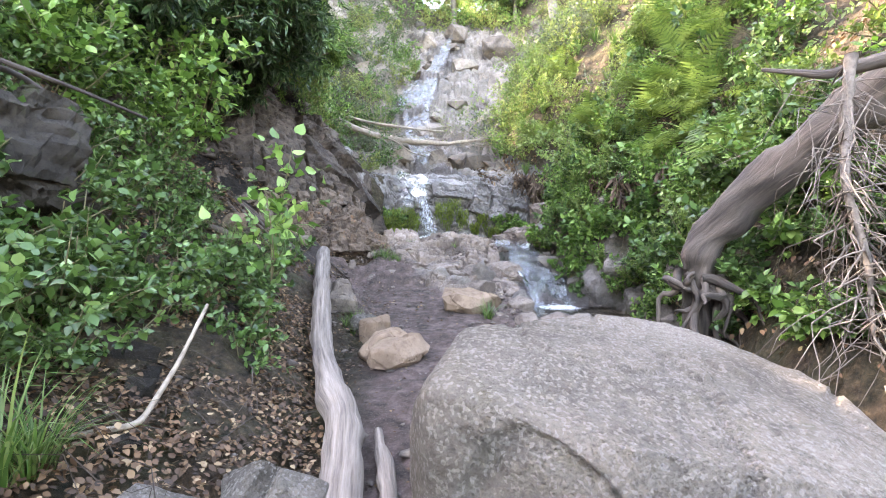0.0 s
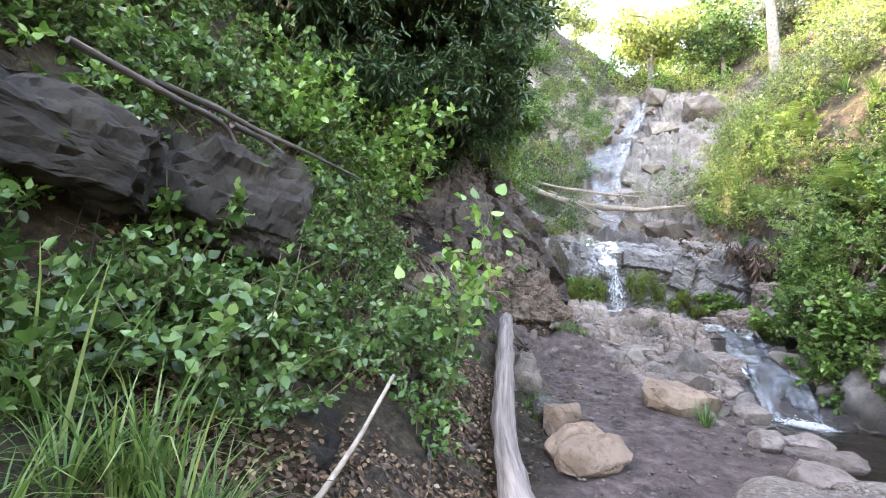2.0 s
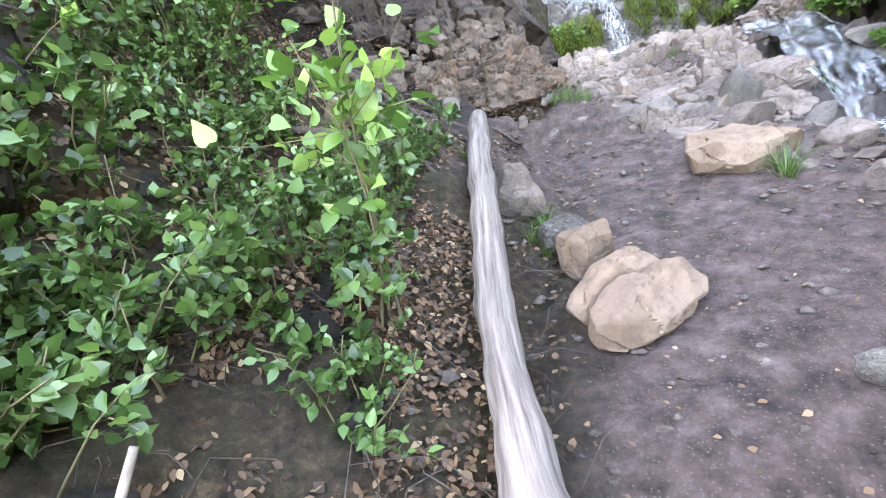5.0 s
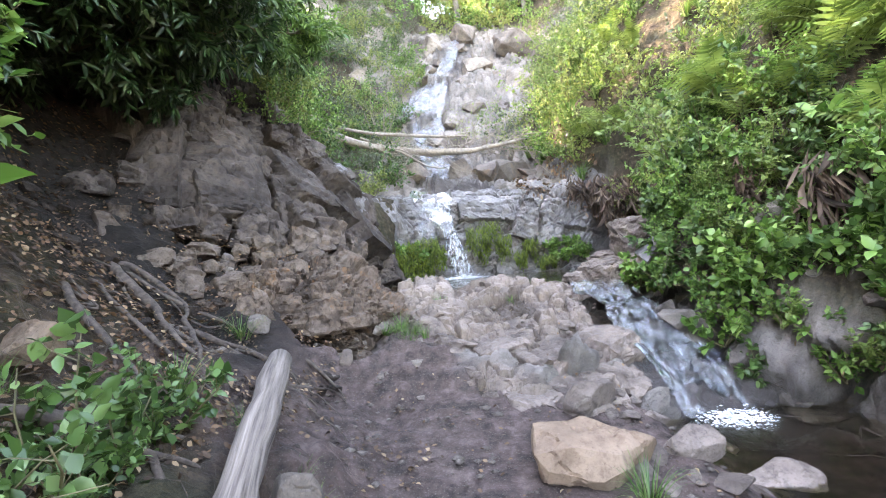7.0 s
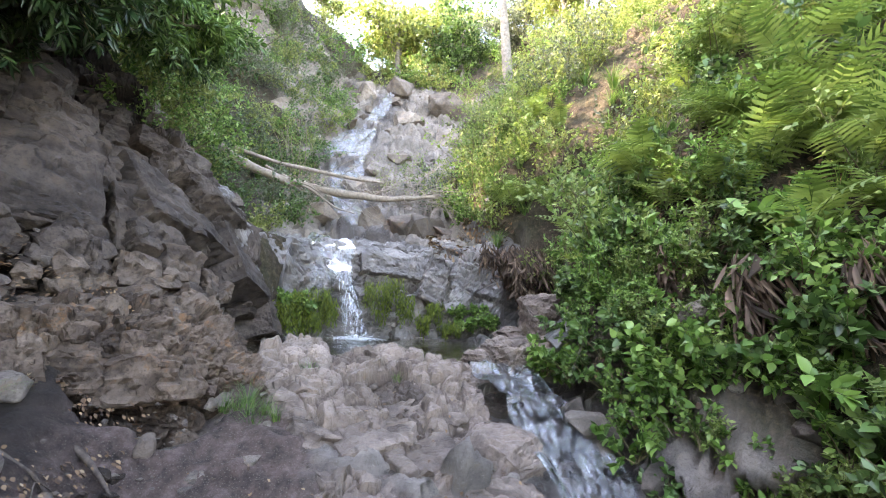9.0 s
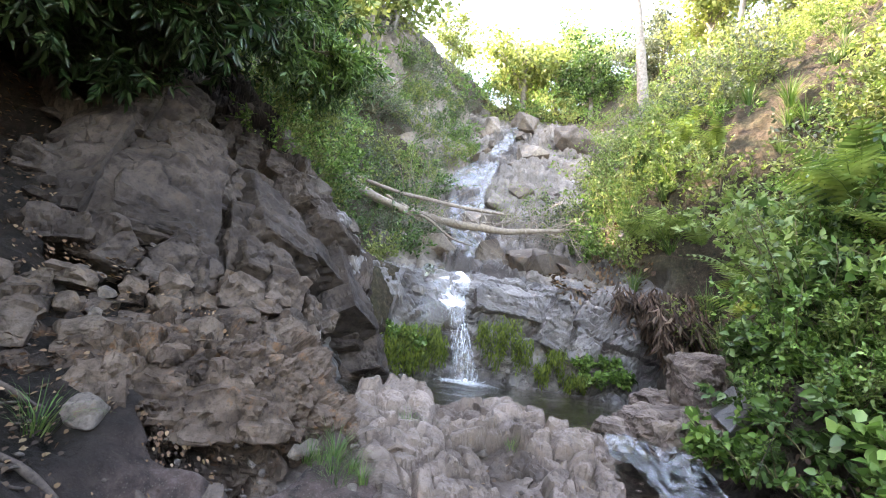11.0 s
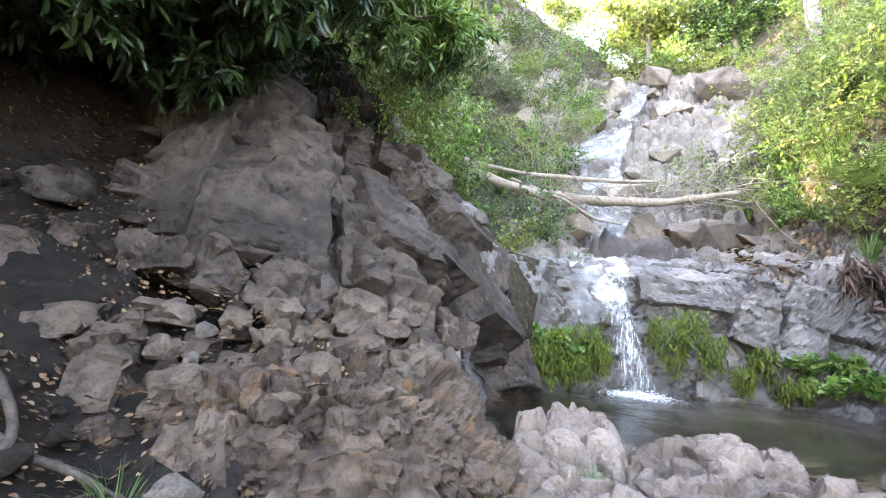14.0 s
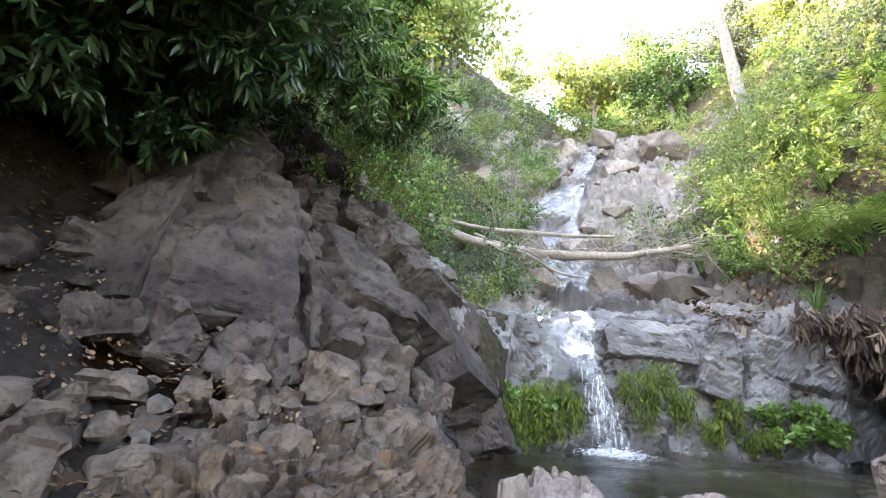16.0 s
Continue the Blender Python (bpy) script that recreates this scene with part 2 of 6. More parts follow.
def plain_material(name, a, b_, scale, rough=0.8, relief=0.01, stretch=(1, 1, 1), grained=False):
    m, nt, b = material(name)
    mp = nt.nodes.new("ShaderNodeMapping")
    mp.inputs["Scale"].default_value = stretch
    if grained:
        own = nt.nodes.new("ShaderNodeAttribute")
        own.attribute_name = "grain"
        nt.links.new(own.outputs["Vector"], mp.inputs[0])
    else:
        nt.links.new(coords(nt), mp.inputs[0])
    vec = mp.outputs[0]
    f = noise_tex(nt, vec, scale, 8, 0.68)
    g = noise_tex(nt, vec, scale * 0.17, 4)
    c = ramp(nt, f, [(0.32, a), (0.66, b_)])
    c = mix(nt, 0.6, c, ramp(nt, g, [(0.3, (0.6, 0.58, 0.56)), (0.7, (1.1, 1.1, 1.1))]), "MULTIPLY")
    nt.links.new(c, b.inputs["Base Color"])
    b.inputs["Roughness"].default_value = rough
    bump(nt, b, f, 0.8, relief)
    return m


def ground_material():
    m, nt, b = material("ground_soil_and_rock")
    vec = coords(nt)
    rock, big, fine = rock_colour(nt, vec, (0.08, 0.07, 0.062), (0.24, 0.205, 0.18), (0.43, 0.375, 0.33), (0.26, 0.18, 0.1))
    soil = ramp(nt, noise_tex(nt, vec, 7, 9, 0.7), [(0.34, (0.028, 0.021, 0.019)), (0.52, (0.108, 0.073, 0.065)), (0.68, (0.205, 0.145, 0.128))])
    crumbs = nt.nodes.new("ShaderNodeTexVoronoi")
    crumbs.inputs["Scale"].default_value = 55
    nt.links.new(vec, crumbs.inputs["Vector"])
    soil = mix(nt, ramp(nt, crumbs.outputs["Distance"], [(0.12, (0.8, 0.8, 0.8)), (0.3, (0, 0, 0))]), soil, mix(nt, 0.8, soil, (0.2, 0.17, 0.14)))
    litter = ramp(nt, noise_tex(nt, vec, 16, 8, 0.75), [(0.34, (0.01, 0.008, 0.006)), (0.54, (0.05, 0.035, 0.022)), (0.72, (0.14, 0.098, 0.06))])
    bank = mix(nt, ramp(nt, noise_tex(nt, vec, 2.2, 5), [(0.42, (0, 0, 0)), (0.62, (0.3, 0.3, 0.3))]), litter, (0.04, 0.055, 0.02))
    c = mix(nt, attribute(nt, "bank"), soil, bank)
    c = mix(nt, attribute(nt, "rock"), c, rock)
    # Near-black soil: the deep shade of the left hollow, put into the colour.
    shaded_soil = ramp(nt, noise_tex(nt, vec, 9, 8, 0.7), [(0.3, (0.006, 0.005, 0.004)), (0.7, (0.034, 0.026, 0.021))])
    c = mix(nt, attribute(nt, "hollow_shade"), c, shaded_soil)
    wet = attribute(nt, "wet")
    c = mix(nt, wet, c, mix(nt, 1.0, c, (0.42, 0.42, 0.45), "MULTIPLY"))
    nt.links.new(c, b.inputs["Base Color"])
    r = nt.nodes.new("ShaderNodeMapRange")
    nt.links.new(wet, r.inputs[0])
    r.inputs[3].default_value, r.inputs[4].default_value = 0.85, 0.28
    nt.links.new(r.outputs[0], b.inputs["Roughness"])
    b.inputs["Specular IOR Level"].default_value = 0.25
    n1 = bump(nt, b, noise_tex(nt, vec, 8, 10, 0.75), 1.0, 0.08)
    bump(nt, b, noise_tex(nt, vec, 70, 6, 0.7), 0.6, 0.008, n1)
    return m


def water_material(name, tint, ripple, scale):
    m, nt, b = material(name)
    b.inputs["Base Color"].default_value = (*tint, 1)
    b.inputs["Transmission Weight"].default_value = 1.0
    b.inputs["Roughness"].default_value = 0.04
    b.inputs["IOR"].default_value = 1.33
    vec = coords(nt)
    bump(nt, b, noise_tex(nt, vec, scale, 4, 0.6), ripple, 0.03)
    return m


def foam_material(name, cover, stretch, grain, most=0.95, soft=0.22):
    """Falling water: white broken strands over clear water."""
    m, nt, b = material(name)
    mp = nt.nodes.new("ShaderNodeMapping")
    mp.inputs["Scale"].default_value = stretch
    nt.links.new(coords(nt), mp.inputs[0])
    f = noise_tex(nt, mp.outputs[0], grain, 6, 0.7)
    b.inputs["Base Color"].default_value = (0.82, 0.86, 0.9, 1)
    b.inputs["Roughness"].default_value = 0.25
    g = nt.nodes.new("ShaderNodeBsdfGlass")
    g.inputs["IOR"].default_value, g.inputs["Roughness"].default_value = 1.2, 0.08
    s = nt.nodes.new("ShaderNodeMixShader")
    nt.links.new(ramp(nt, f, [(0.5 - cover * 0.3, (0, 0, 0)), (0.5 + soft - cover * 0.3, (most, most, most))]), s.inputs[0])
    nt.links.new(g.outputs[0], s.inputs[1])
    nt.links.new(b.outputs[0], s.inputs[2])
    nt.links.new(s.outputs[0], nt.nodes["Material Output"].inputs["Surface"])
    bump(nt, b, f, 0.8, 0.03)
    return m


def gravelly(m):
    """Pebbles set in the rock: small raised cells over the base relief."""
    nt = m.node_tree
    b = nt.nodes["Principled BSDF"]
    v = nt.nodes.new("ShaderNodeTexVoronoi")
    v.inputs["Scale"].default_value = 85
    vec = coords(nt)
    nt.links.new(vec, v.inputs["Vector"])
    under = b.inputs["Normal"].links[0].from_socket
    n1 = bump(nt, b, ramp(nt, v.outputs["Distance"], [(0.0, (1, 1, 1)), (0.5, (0, 0, 0))]), 0.8, 0.04, under)
    bump(nt, b, noise_tex(nt, vec, 3.2, 8, 0.75), 0.9, 0.12, n1)
    base = b.inputs["Base Color"].links[0].from_socket
    chips = mix(nt, ramp(nt, v.outputs["Color"], [(0.66, (0, 0, 0)), (0.74, (0.28, 0.28, 0.28))]), base, (0.42, 0.39, 0.36))
    nt.links.new(chips, b.inputs["Base Color"])
    return m


M_GROUND = ground_material()
M_BOULDER = gravelly(rock_material("grey_conglomerate", (0.085, 0.073, 0.06), (0.2, 0.176, 0.152), (0.33, 0.295, 0.26), (0.12, 0.105, 0.07), 0.85, 0.02, 0.6))
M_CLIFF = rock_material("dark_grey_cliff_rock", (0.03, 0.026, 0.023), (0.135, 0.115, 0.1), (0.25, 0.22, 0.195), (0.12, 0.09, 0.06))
M_SHELF = rock_material("weathered_brown_rock", (0.07, 0.058, 0.05), (0.22, 0.185, 0.16), (0.4, 0.35, 0.31), (0.26, 0.14, 0.06), lichen=0.5)
M_PALE = rock_material("pale_pinkish_rock", (0.09, 0.071, 0.06), (0.225, 0.18, 0.155), (0.37, 0.305, 0.265), (0.25, 0.19, 0.14))
M_WET = rock_material("wet_bluish_grey_rock", (0.08, 0.08, 0.085), (0.19, 0.19, 0.2), (0.33, 0.32, 0.32), (0.14, 0.1, 0.08), 0.32, 0.012)
M_TAN = rock_material("tan_sandstone", (0.12, 0.08, 0.056), (0.255, 0.178, 0.126), (0.33, 0.245, 0.18), (0.18, 0.14, 0.11), 0.85, 0.012)
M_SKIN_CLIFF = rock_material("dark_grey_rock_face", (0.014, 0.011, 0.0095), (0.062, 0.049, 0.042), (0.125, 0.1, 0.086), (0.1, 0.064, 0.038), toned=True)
M_SKIN_SHELF = rock_material("brown_crumbling_rock", (0.018, 0.012, 0.009), (0.092, 0.066, 0.051), (0.225, 0.172, 0.137), (0.22, 0.105, 0.04), lichen=0.6, toned=True)
M_SKIN_BENCH = rock_material("greyish_brown_broken_rock", (0.02, 0.015, 0.012), (0.09, 0.068, 0.055), (0.21, 0.168, 0.138), (0.17, 0.1, 0.05), lichen=0.45, toned=True)
M_SKIN_PALE = rock_material("pale_pinkish_slab_rock", (0.075, 0.059, 0.05), (0.205, 0.164, 0.142), (0.35, 0.288, 0.252), (0.17, 0.12, 0.08), 0.6, lichen=0.5, toned=True)
M_SKIN_WET = rock_material("wet_bluish_slab_rock", (0.05, 0.046, 0.045), (0.155, 0.146, 0.145), (0.3, 0.28, 0.272), (0.1, 0.07, 0.055), 0.35, lichen=0.5, toned=True)
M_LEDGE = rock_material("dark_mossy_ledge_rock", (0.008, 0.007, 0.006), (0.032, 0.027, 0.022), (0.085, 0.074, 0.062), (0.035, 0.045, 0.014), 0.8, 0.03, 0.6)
M_LOG = plain_material("weathered_grey_wood", (0.055, 0.04, 0.032), (0.29, 0.235, 0.198), 38, 0.85, 0.02, (1, 1, 0.05), True)
M_DEADLOG = plain_material("old_brown_grey_log", (0.014, 0.011, 0.009), (0.115, 0.09, 0.076), 16, 0.85, 0.03, (1, 1, 0.1), True)
M_ROOT = plain_material("brown_root_bark", (0.022, 0.015, 0.011), (0.105, 0.076, 0.058), 26, 0.85, 0.008)
M_TWIG = plain_material("dry_pale_twigs", (0.16, 0.13, 0.1), (0.36, 0.3, 0.24), 20, 0.85, 0.004)
M_SNAG = plain_material("grey_dead_twigs", (0.07, 0.058, 0.05), (0.21, 0.175, 0.15), 22, 0.85, 0.004)
M_STEM = plain_material("green_brown_stems", (0.05, 0.05, 0.02), (0.16, 0.13, 0.06), 18, 0.7, 0.003)
M_BARK = plain_material("pale_bark", (0.09, 0.078, 0.066), (0.27, 0.24, 0.21), 9, 0.8, 0.02)
M_DRY = leaf_material("dry_brown_leaves", [(0, (0.03, 0.017, 0.011)), (0.45, (0.095, 0.05, 0.028)), (0.8, (0.18, 0.1, 0.055)), (1, (0.32, 0.22, 0.14))], 0.15, 0.7)
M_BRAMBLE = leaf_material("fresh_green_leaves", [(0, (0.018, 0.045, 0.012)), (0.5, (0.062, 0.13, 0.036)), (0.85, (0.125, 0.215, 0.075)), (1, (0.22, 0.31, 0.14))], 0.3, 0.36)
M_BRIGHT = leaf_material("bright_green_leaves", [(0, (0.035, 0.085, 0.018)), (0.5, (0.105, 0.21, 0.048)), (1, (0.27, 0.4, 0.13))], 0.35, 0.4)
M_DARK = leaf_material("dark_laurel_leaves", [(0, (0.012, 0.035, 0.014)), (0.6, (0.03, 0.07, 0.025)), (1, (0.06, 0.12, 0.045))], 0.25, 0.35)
M_FERN = leaf_material("fern_green", [(0, (0.07, 0.115, 0.03)), (0.5, (0.15, 0.22, 0.065)), (1, (0.24, 0.31, 0.11))], 0.4)
M_YELLOW = leaf_material("yellow_green_leaves", [(0, (0.1, 0.14, 0.04)), (0.5, (0.21, 0.255, 0.085)), (1, (0.34, 0.36, 0.15))], 0.4)
M_GREY = leaf_material("grey_green_leaves", [(0, (0.05, 0.065, 0.045)), (0.5, (0.1, 0.125, 0.085)), (1, (0.17, 0.19, 0.13))], 0.3)
M_GRASS = leaf_material("grass_blades", [(0, (0.03, 0.08, 0.015)), (0.6, (0.08, 0.16, 0.04)), (1, (0.2, 0.25, 0.1))], 0.35)
M_MOSS = leaf_material("hanging_moss", [(0, (0.03, 0.05, 0.008)), (0.5, (0.09, 0.13, 0.015)), (1, (0.17, 0.21, 0.03))], 0.3, 0.7)
M_DEADFERN = leaf_material("dead_fern_fronds", [(0, (0.035, 0.022, 0.016)), (0.6, (0.1, 0.062, 0.045)), (1, (0.19, 0.13, 0.095))], 0.15, 0.8)
M_POOL = water_material("clear_brown_pool_water", (0.86, 0.8, 0.6), 0.35, 9)
M_FALL = foam_material("white_falling_water", 0.2, (1, 0.5, 0.1), 42, 0.8, 0.3)
M_SHEET = foam_material("thin_running_water", 0.2, (1, 0.22, 0.22), 24, 0.42, 0.3)


# ---- helpers for things ----
def part(name, me, mat, parent=None, label=""):
    ob = new(name, me)
    if mat:
        me.materials.append(mat)
    if parent:
        ob.parent = parent
    if label:
        tagged(ob, label)
    return ob


def thing(name, label, category, at=(0, 0, 0), group="", kind=""):
    ob = new(name)
    ob.location = at
    return tagged(ob, label, category, group, kind)


def H1(x, y):
    return float(height(np.array([x]), np.array([y]))[0])


def tube(points, radii, sides=6, wobble=0.0, seed=0):
    """Verts and quads of a tapered tube along points, with closed ends."""
    p = np.asarray(points, float)
    r = np.interp(np.linspace(0, 1, len(p)), np.linspace(0, 1, len(radii)), radii)
    t = np.gradient(p, axis=0)
    t /= np.linalg.norm(t, axis=1)[:, None] + 1e-9
    ref = np.array([0.31, 0.17, 0.93]) if abs(t[:, 2]).mean() < 0.8 else np.array([0.95, 0.2, 0.1])
    u = np.cross(t, ref)
    u /= np.linalg.norm(u, axis=1)[:, None] + 1e-9
    v = np.cross(t, u)
    a = np.linspace(0, 2 * np.pi, sides, endpoint=False)
    ring = u[:, None, :] * np.cos(a)[None, :, None] + v[:, None, :] * np.sin(a)[None, :, None]
    verts = (p[:, None, :] + ring * r[:, None, None]).reshape(-1, 3)
    if wobble:
        verts = verts + (verts - np.repeat(p, sides, 0)) * (wobble * fbm(verts, 5.0, 3, seed))[:, None]
    n = len(p)
    i = np.arange(n * sides).reshape(n, sides)
    j = np.roll(i, -1, axis=1)
    faces = np.stack([i[:-1], j[:-1], j[1:], i[1:]], -1).reshape(-1, 4)
    caps = []
    for ring_i, c in ((i[0], p[0]), (i[-1], p[-1])):
        verts = np.vstack([verts, c])
        k = len(verts) - 1
        nxt = np.roll(ring_i, -1)
        caps.append(np.stack([ring_i, nxt, np.full(sides, k), np.full(sides, k)], -1))
    return verts, faces, np.concatenate(caps)[:, :3]


def tubes_mesh(name, runs):
    """One mesh of many tubes: runs of (points, radii, sides)."""
    V, F, n = [], [], 0
    for pts, radii, sides in runs:
        v, q, c = tube(pts, radii, sides)
        V.append(v)
        F.append(np.concatenate([q[:, [0, 1, 2]], q[:, [0, 2, 3]], c]) + n)
        n += len(v)
    return shade(mesh_from(name, np.vstack(V), np.concatenate(F)))


def curve_between(a, b, sag=0.0, wander=0.0, n=10, seed=0):
    a, b = np.asarray(a, float), np.asarray(b, float)
    t = np.linspace(0, 1, n)[:, None]
    p = a + (b - a) * t
    p[:, 2] += sag * 4 * (t * (1 - t))[:, 0]
    if wander:
        s = np.linspace(0, 3, n)
        env = np.sin(np.pi * t[:, 0])
        for k in range(3):
            q = np.stack([s, np.full(n, seed * 1.7), np.full(n, k * 9.1)], 1)
            p[:, k] += wander * vnoise(q, 1.0, seed) * env
    return p


LEAF_OVAL = np.array([(0, 0, 0), (-0.30, 0.3, 0.05), (-0.27, 0.62, 0.06), (0, 1, -0.08), (0.27, 0.62, 0.06), (0.30, 0.3, 0.05), (0, 0.5, -0.02)])
LEAF_OVAL_F = np.array([(0, 6, 1), (1, 6, 2), (2, 6, 3), (3, 6, 4), (4, 6, 5), (5, 6, 0)])
LEAF_HEART = np.array([(0, 0, 0), (-0.22, -0.05, 0.03), (-0.38, 0.12, 0.06), (-0.4, 0.32, 0.07), (-0.3, 0.58, 0.05), (-0.13, 0.82, 0.0), (0, 1.0, -0.06), (0.13, 0.82, 0.0), (0.3, 0.58, 0.05), (0.4, 0.32, 0.07), (0.38, 0.12, 0.06), (0.22, -0.05, 0.03), (0, 0.45, -0.02)])
LEAF_HEART_F = np.array([(k, 12, (k + 1) % 12) for k in range(12)])
LEAF_KITE = np.array([(0, 0, 0), (-0.26, 0.45, 0.05), (0, 1, -0.06), (0.26, 0.45, 0.05)])
LEAF_KITE_F = np.array([(0, 2, 1), (0, 3, 2)])
LEAF_LONG = np.array([(0, 0, 0), (-0.1, 0.35, 0.02), (-0.08, 0.7, 0.0), (0, 1, -0.12), (0.08, 0.7, 0.0), (0.1, 0.35, 0.02)])
LEAF_LONG_F = np.array([(0, 3, 1), (1, 3, 2), (0, 5, 4), (0, 4, 3)])
SHAPES = {"oval": (LEAF_OVAL, LEAF_OVAL_F), "kite": (LEAF_KITE, LEAF_KITE_F), "long": (LEAF_LONG, LEAF_LONG_F), "heart": (LEAF_HEART, LEAF_HEART_F)}


def leaves_mesh(name, at, along, size, shape="oval", flat=0.6, seed=0, width=1.0):
    """One mesh of leaves at the points, growing along the given ways; flat: how far blades face the sky."""
    g = np.random.default_rng(seed)
    at, along = np.asarray(at, float), np.asarray(along, float)
    n = len(at)
    y = along / (np.linalg.norm(along, axis=1)[:, None] + 1e-9)
    up = g.normal(0, 1, (n, 3)) * (1 - flat) + np.array([0, 0, 1.0]) * flat
    x = np.cross(y, up)
    x /= np.linalg.norm(x, axis=1)[:, None] + 1e-9
    z = np.cross(x, y)
    s = size * g.uniform(0.55, 1.25, n)
    T, TF = SHAPES[shape]
    bend = 1 + g.normal(0, 0.8, n)
    v = (x[:, None, :] * (T[None, :, 0:1] * width) + y[:, None, :] * T[None, :, 1:2] + z[:, None, :] * (T[None, :, 2:3] * bend[:, None, None])) * s[:, None, None] + at[:, None, :]
    f = TF[None, :, :] + (np.arange(n) * len(T))[:, None, None]
    return mesh_from(name, v.reshape(-1, 3), f.reshape(-1, 3))


def unit(g, n):
    v = g.normal(0, 1, (n, 3))
    return v / np.linalg.norm(v, axis=1)[:, None]


def shrub(name, label, category, base, reach, stems, twigs, per, leaf, mat, shape="oval", lean=(0, 0, 0), stem_mat=None, seed=0, flat=0.5, group="", thick=0.012, width=1.0, droop=0.0, spread=0.7, low=0.25):
    """A bush: stems from the base, twigs on the stems, leaves along the twigs."""
    g = np.random.default_rng(seed)
    runs, at, along = [], [], []
    lean = np.array(lean, float)
    for k in range(stems):
        way = unit(g, 1)[0] * np.array([spread, spread, 0.35]) + np.array([0, 0, 0.75]) + lean
        way /= np.linalg.norm(way)
        length = reach * g.uniform(0.7, 1.1)
        end = way * length
        c = curve_between((g.normal(0, 0.03) * reach, g.normal(0, 0.03) * reach, -0.05), end, 0.0, 0.12 * reach, 9, seed * 31 + k)
        c[:, 2] -= droop * reach * np.linspace(0, 1, 9) ** 2
        runs.append((c[::2], (thick, thick * 0.3), 4))
        for j in range(twigs):
            q = g.uniform(low, 1.0)
            o = c[int(q * 8)]
            d = unit(g, 1)[0] * 0.8 + way * 0.5 + np.array([0, 0, 0.1 - droop])
            tl = reach * g.uniform(0.15, 0.38)
            tw = curve_between(o, o + d / np.linalg.norm(d) * tl, 0, 0.05 * reach, 5, seed * 17 + j + k * 50)
            if j % 3 == 0:
                runs.append((tw[::2], (thick * 0.35, thick * 0.12), 3))
            u = g.uniform(0.1, 1, per)
            pts = np.stack([np.interp(u, np.linspace(0, 1, 5), tw[:, a]) for a in range(3)], 1)
            at.append(pts)
            along.append(unit(g, per) + (d / np.linalg.norm(d)) * 0.7 - np.array([0, 0, droop]))
    ob = thing(name, label, category, base, group)
    part("stem", tubes_mesh("stem", runs), stem_mat or M_STEM, ob)
    part("foliage", leaves_mesh("foliage", np.vstack(at), np.vstack(along), leaf, shape, flat, seed, width), mat, ob)
    return ob


def stone(name, dims, seed, points=16, rounded=0.0, detail=3, rough=0.05, square=0.6, hull_points=None, soft=False):
    """An angular rock: the hull of random points, its edges worn, its faces roughened."""
    g = np.random.default_rng(seed)
    bm = bmesh.new()
    d = unit(g, points)
    box = d / np.max(np.abs(d), axis=1)[:, None]
    pts = (d * (1 - square) + box * square) * g.uniform(0.82, 1.0, (points, 1)) * np.array(dims) * 0.5
    if hull_points is not None:
        pts = np.array(hull_points, float)
    for p in pts:
        bm.verts.new(p)
    hull = bmesh.ops.convex_hull(bm, input=bm.verts)
    bmesh.ops.delete(bm, geom=[v for v in bm.verts if not v.link_faces], context="VERTS")
    bmesh.ops.dissolve_limit(bm, angle_limit=0.25, verts=bm.verts, edges=bm.edges)
    if rounded:
        bmesh.ops.bevel(bm, geom=list(bm.edges), offset=min(dims) * rounded, segments=2, profile=0.6, affect="EDGES", clamp_overlap=True)
    bmesh.ops.triangulate(bm, faces=bm.faces)
    for k in range(detail):
        long = [e for e in bm.edges if e.calc_length() > max(dims) * 0.5 / 1.9 ** k]
        if long:
            bmesh.ops.subdivide_edges(bm, edges=long, cuts=1)
            bmesh.ops.triangulate(bm, faces=bm.faces)
    me = bpy.data.meshes.new(name)
    bm.normal_update()
    co = np.array([v.co for v in bm.verts])
    no = np.array([v.normal for v in bm.verts])
    s = 2.2 / max(dims)
    q = co + seed * 3.7
    co = co + no * ((fbm(q, s * 1.5, 4 if hull_points is None else 6, seed) * rough * max(dims)) - (np.abs(vnoise(q, s * 2.5, seed + 9)) < 0.06) * rough * 0.5 * max(dims))[:, None]
    for v, c in zip(bm.verts, co):
        v.co = c
    bm.to_mesh(me)
    bm.free()
    if soft:
        shade(me)
    return me


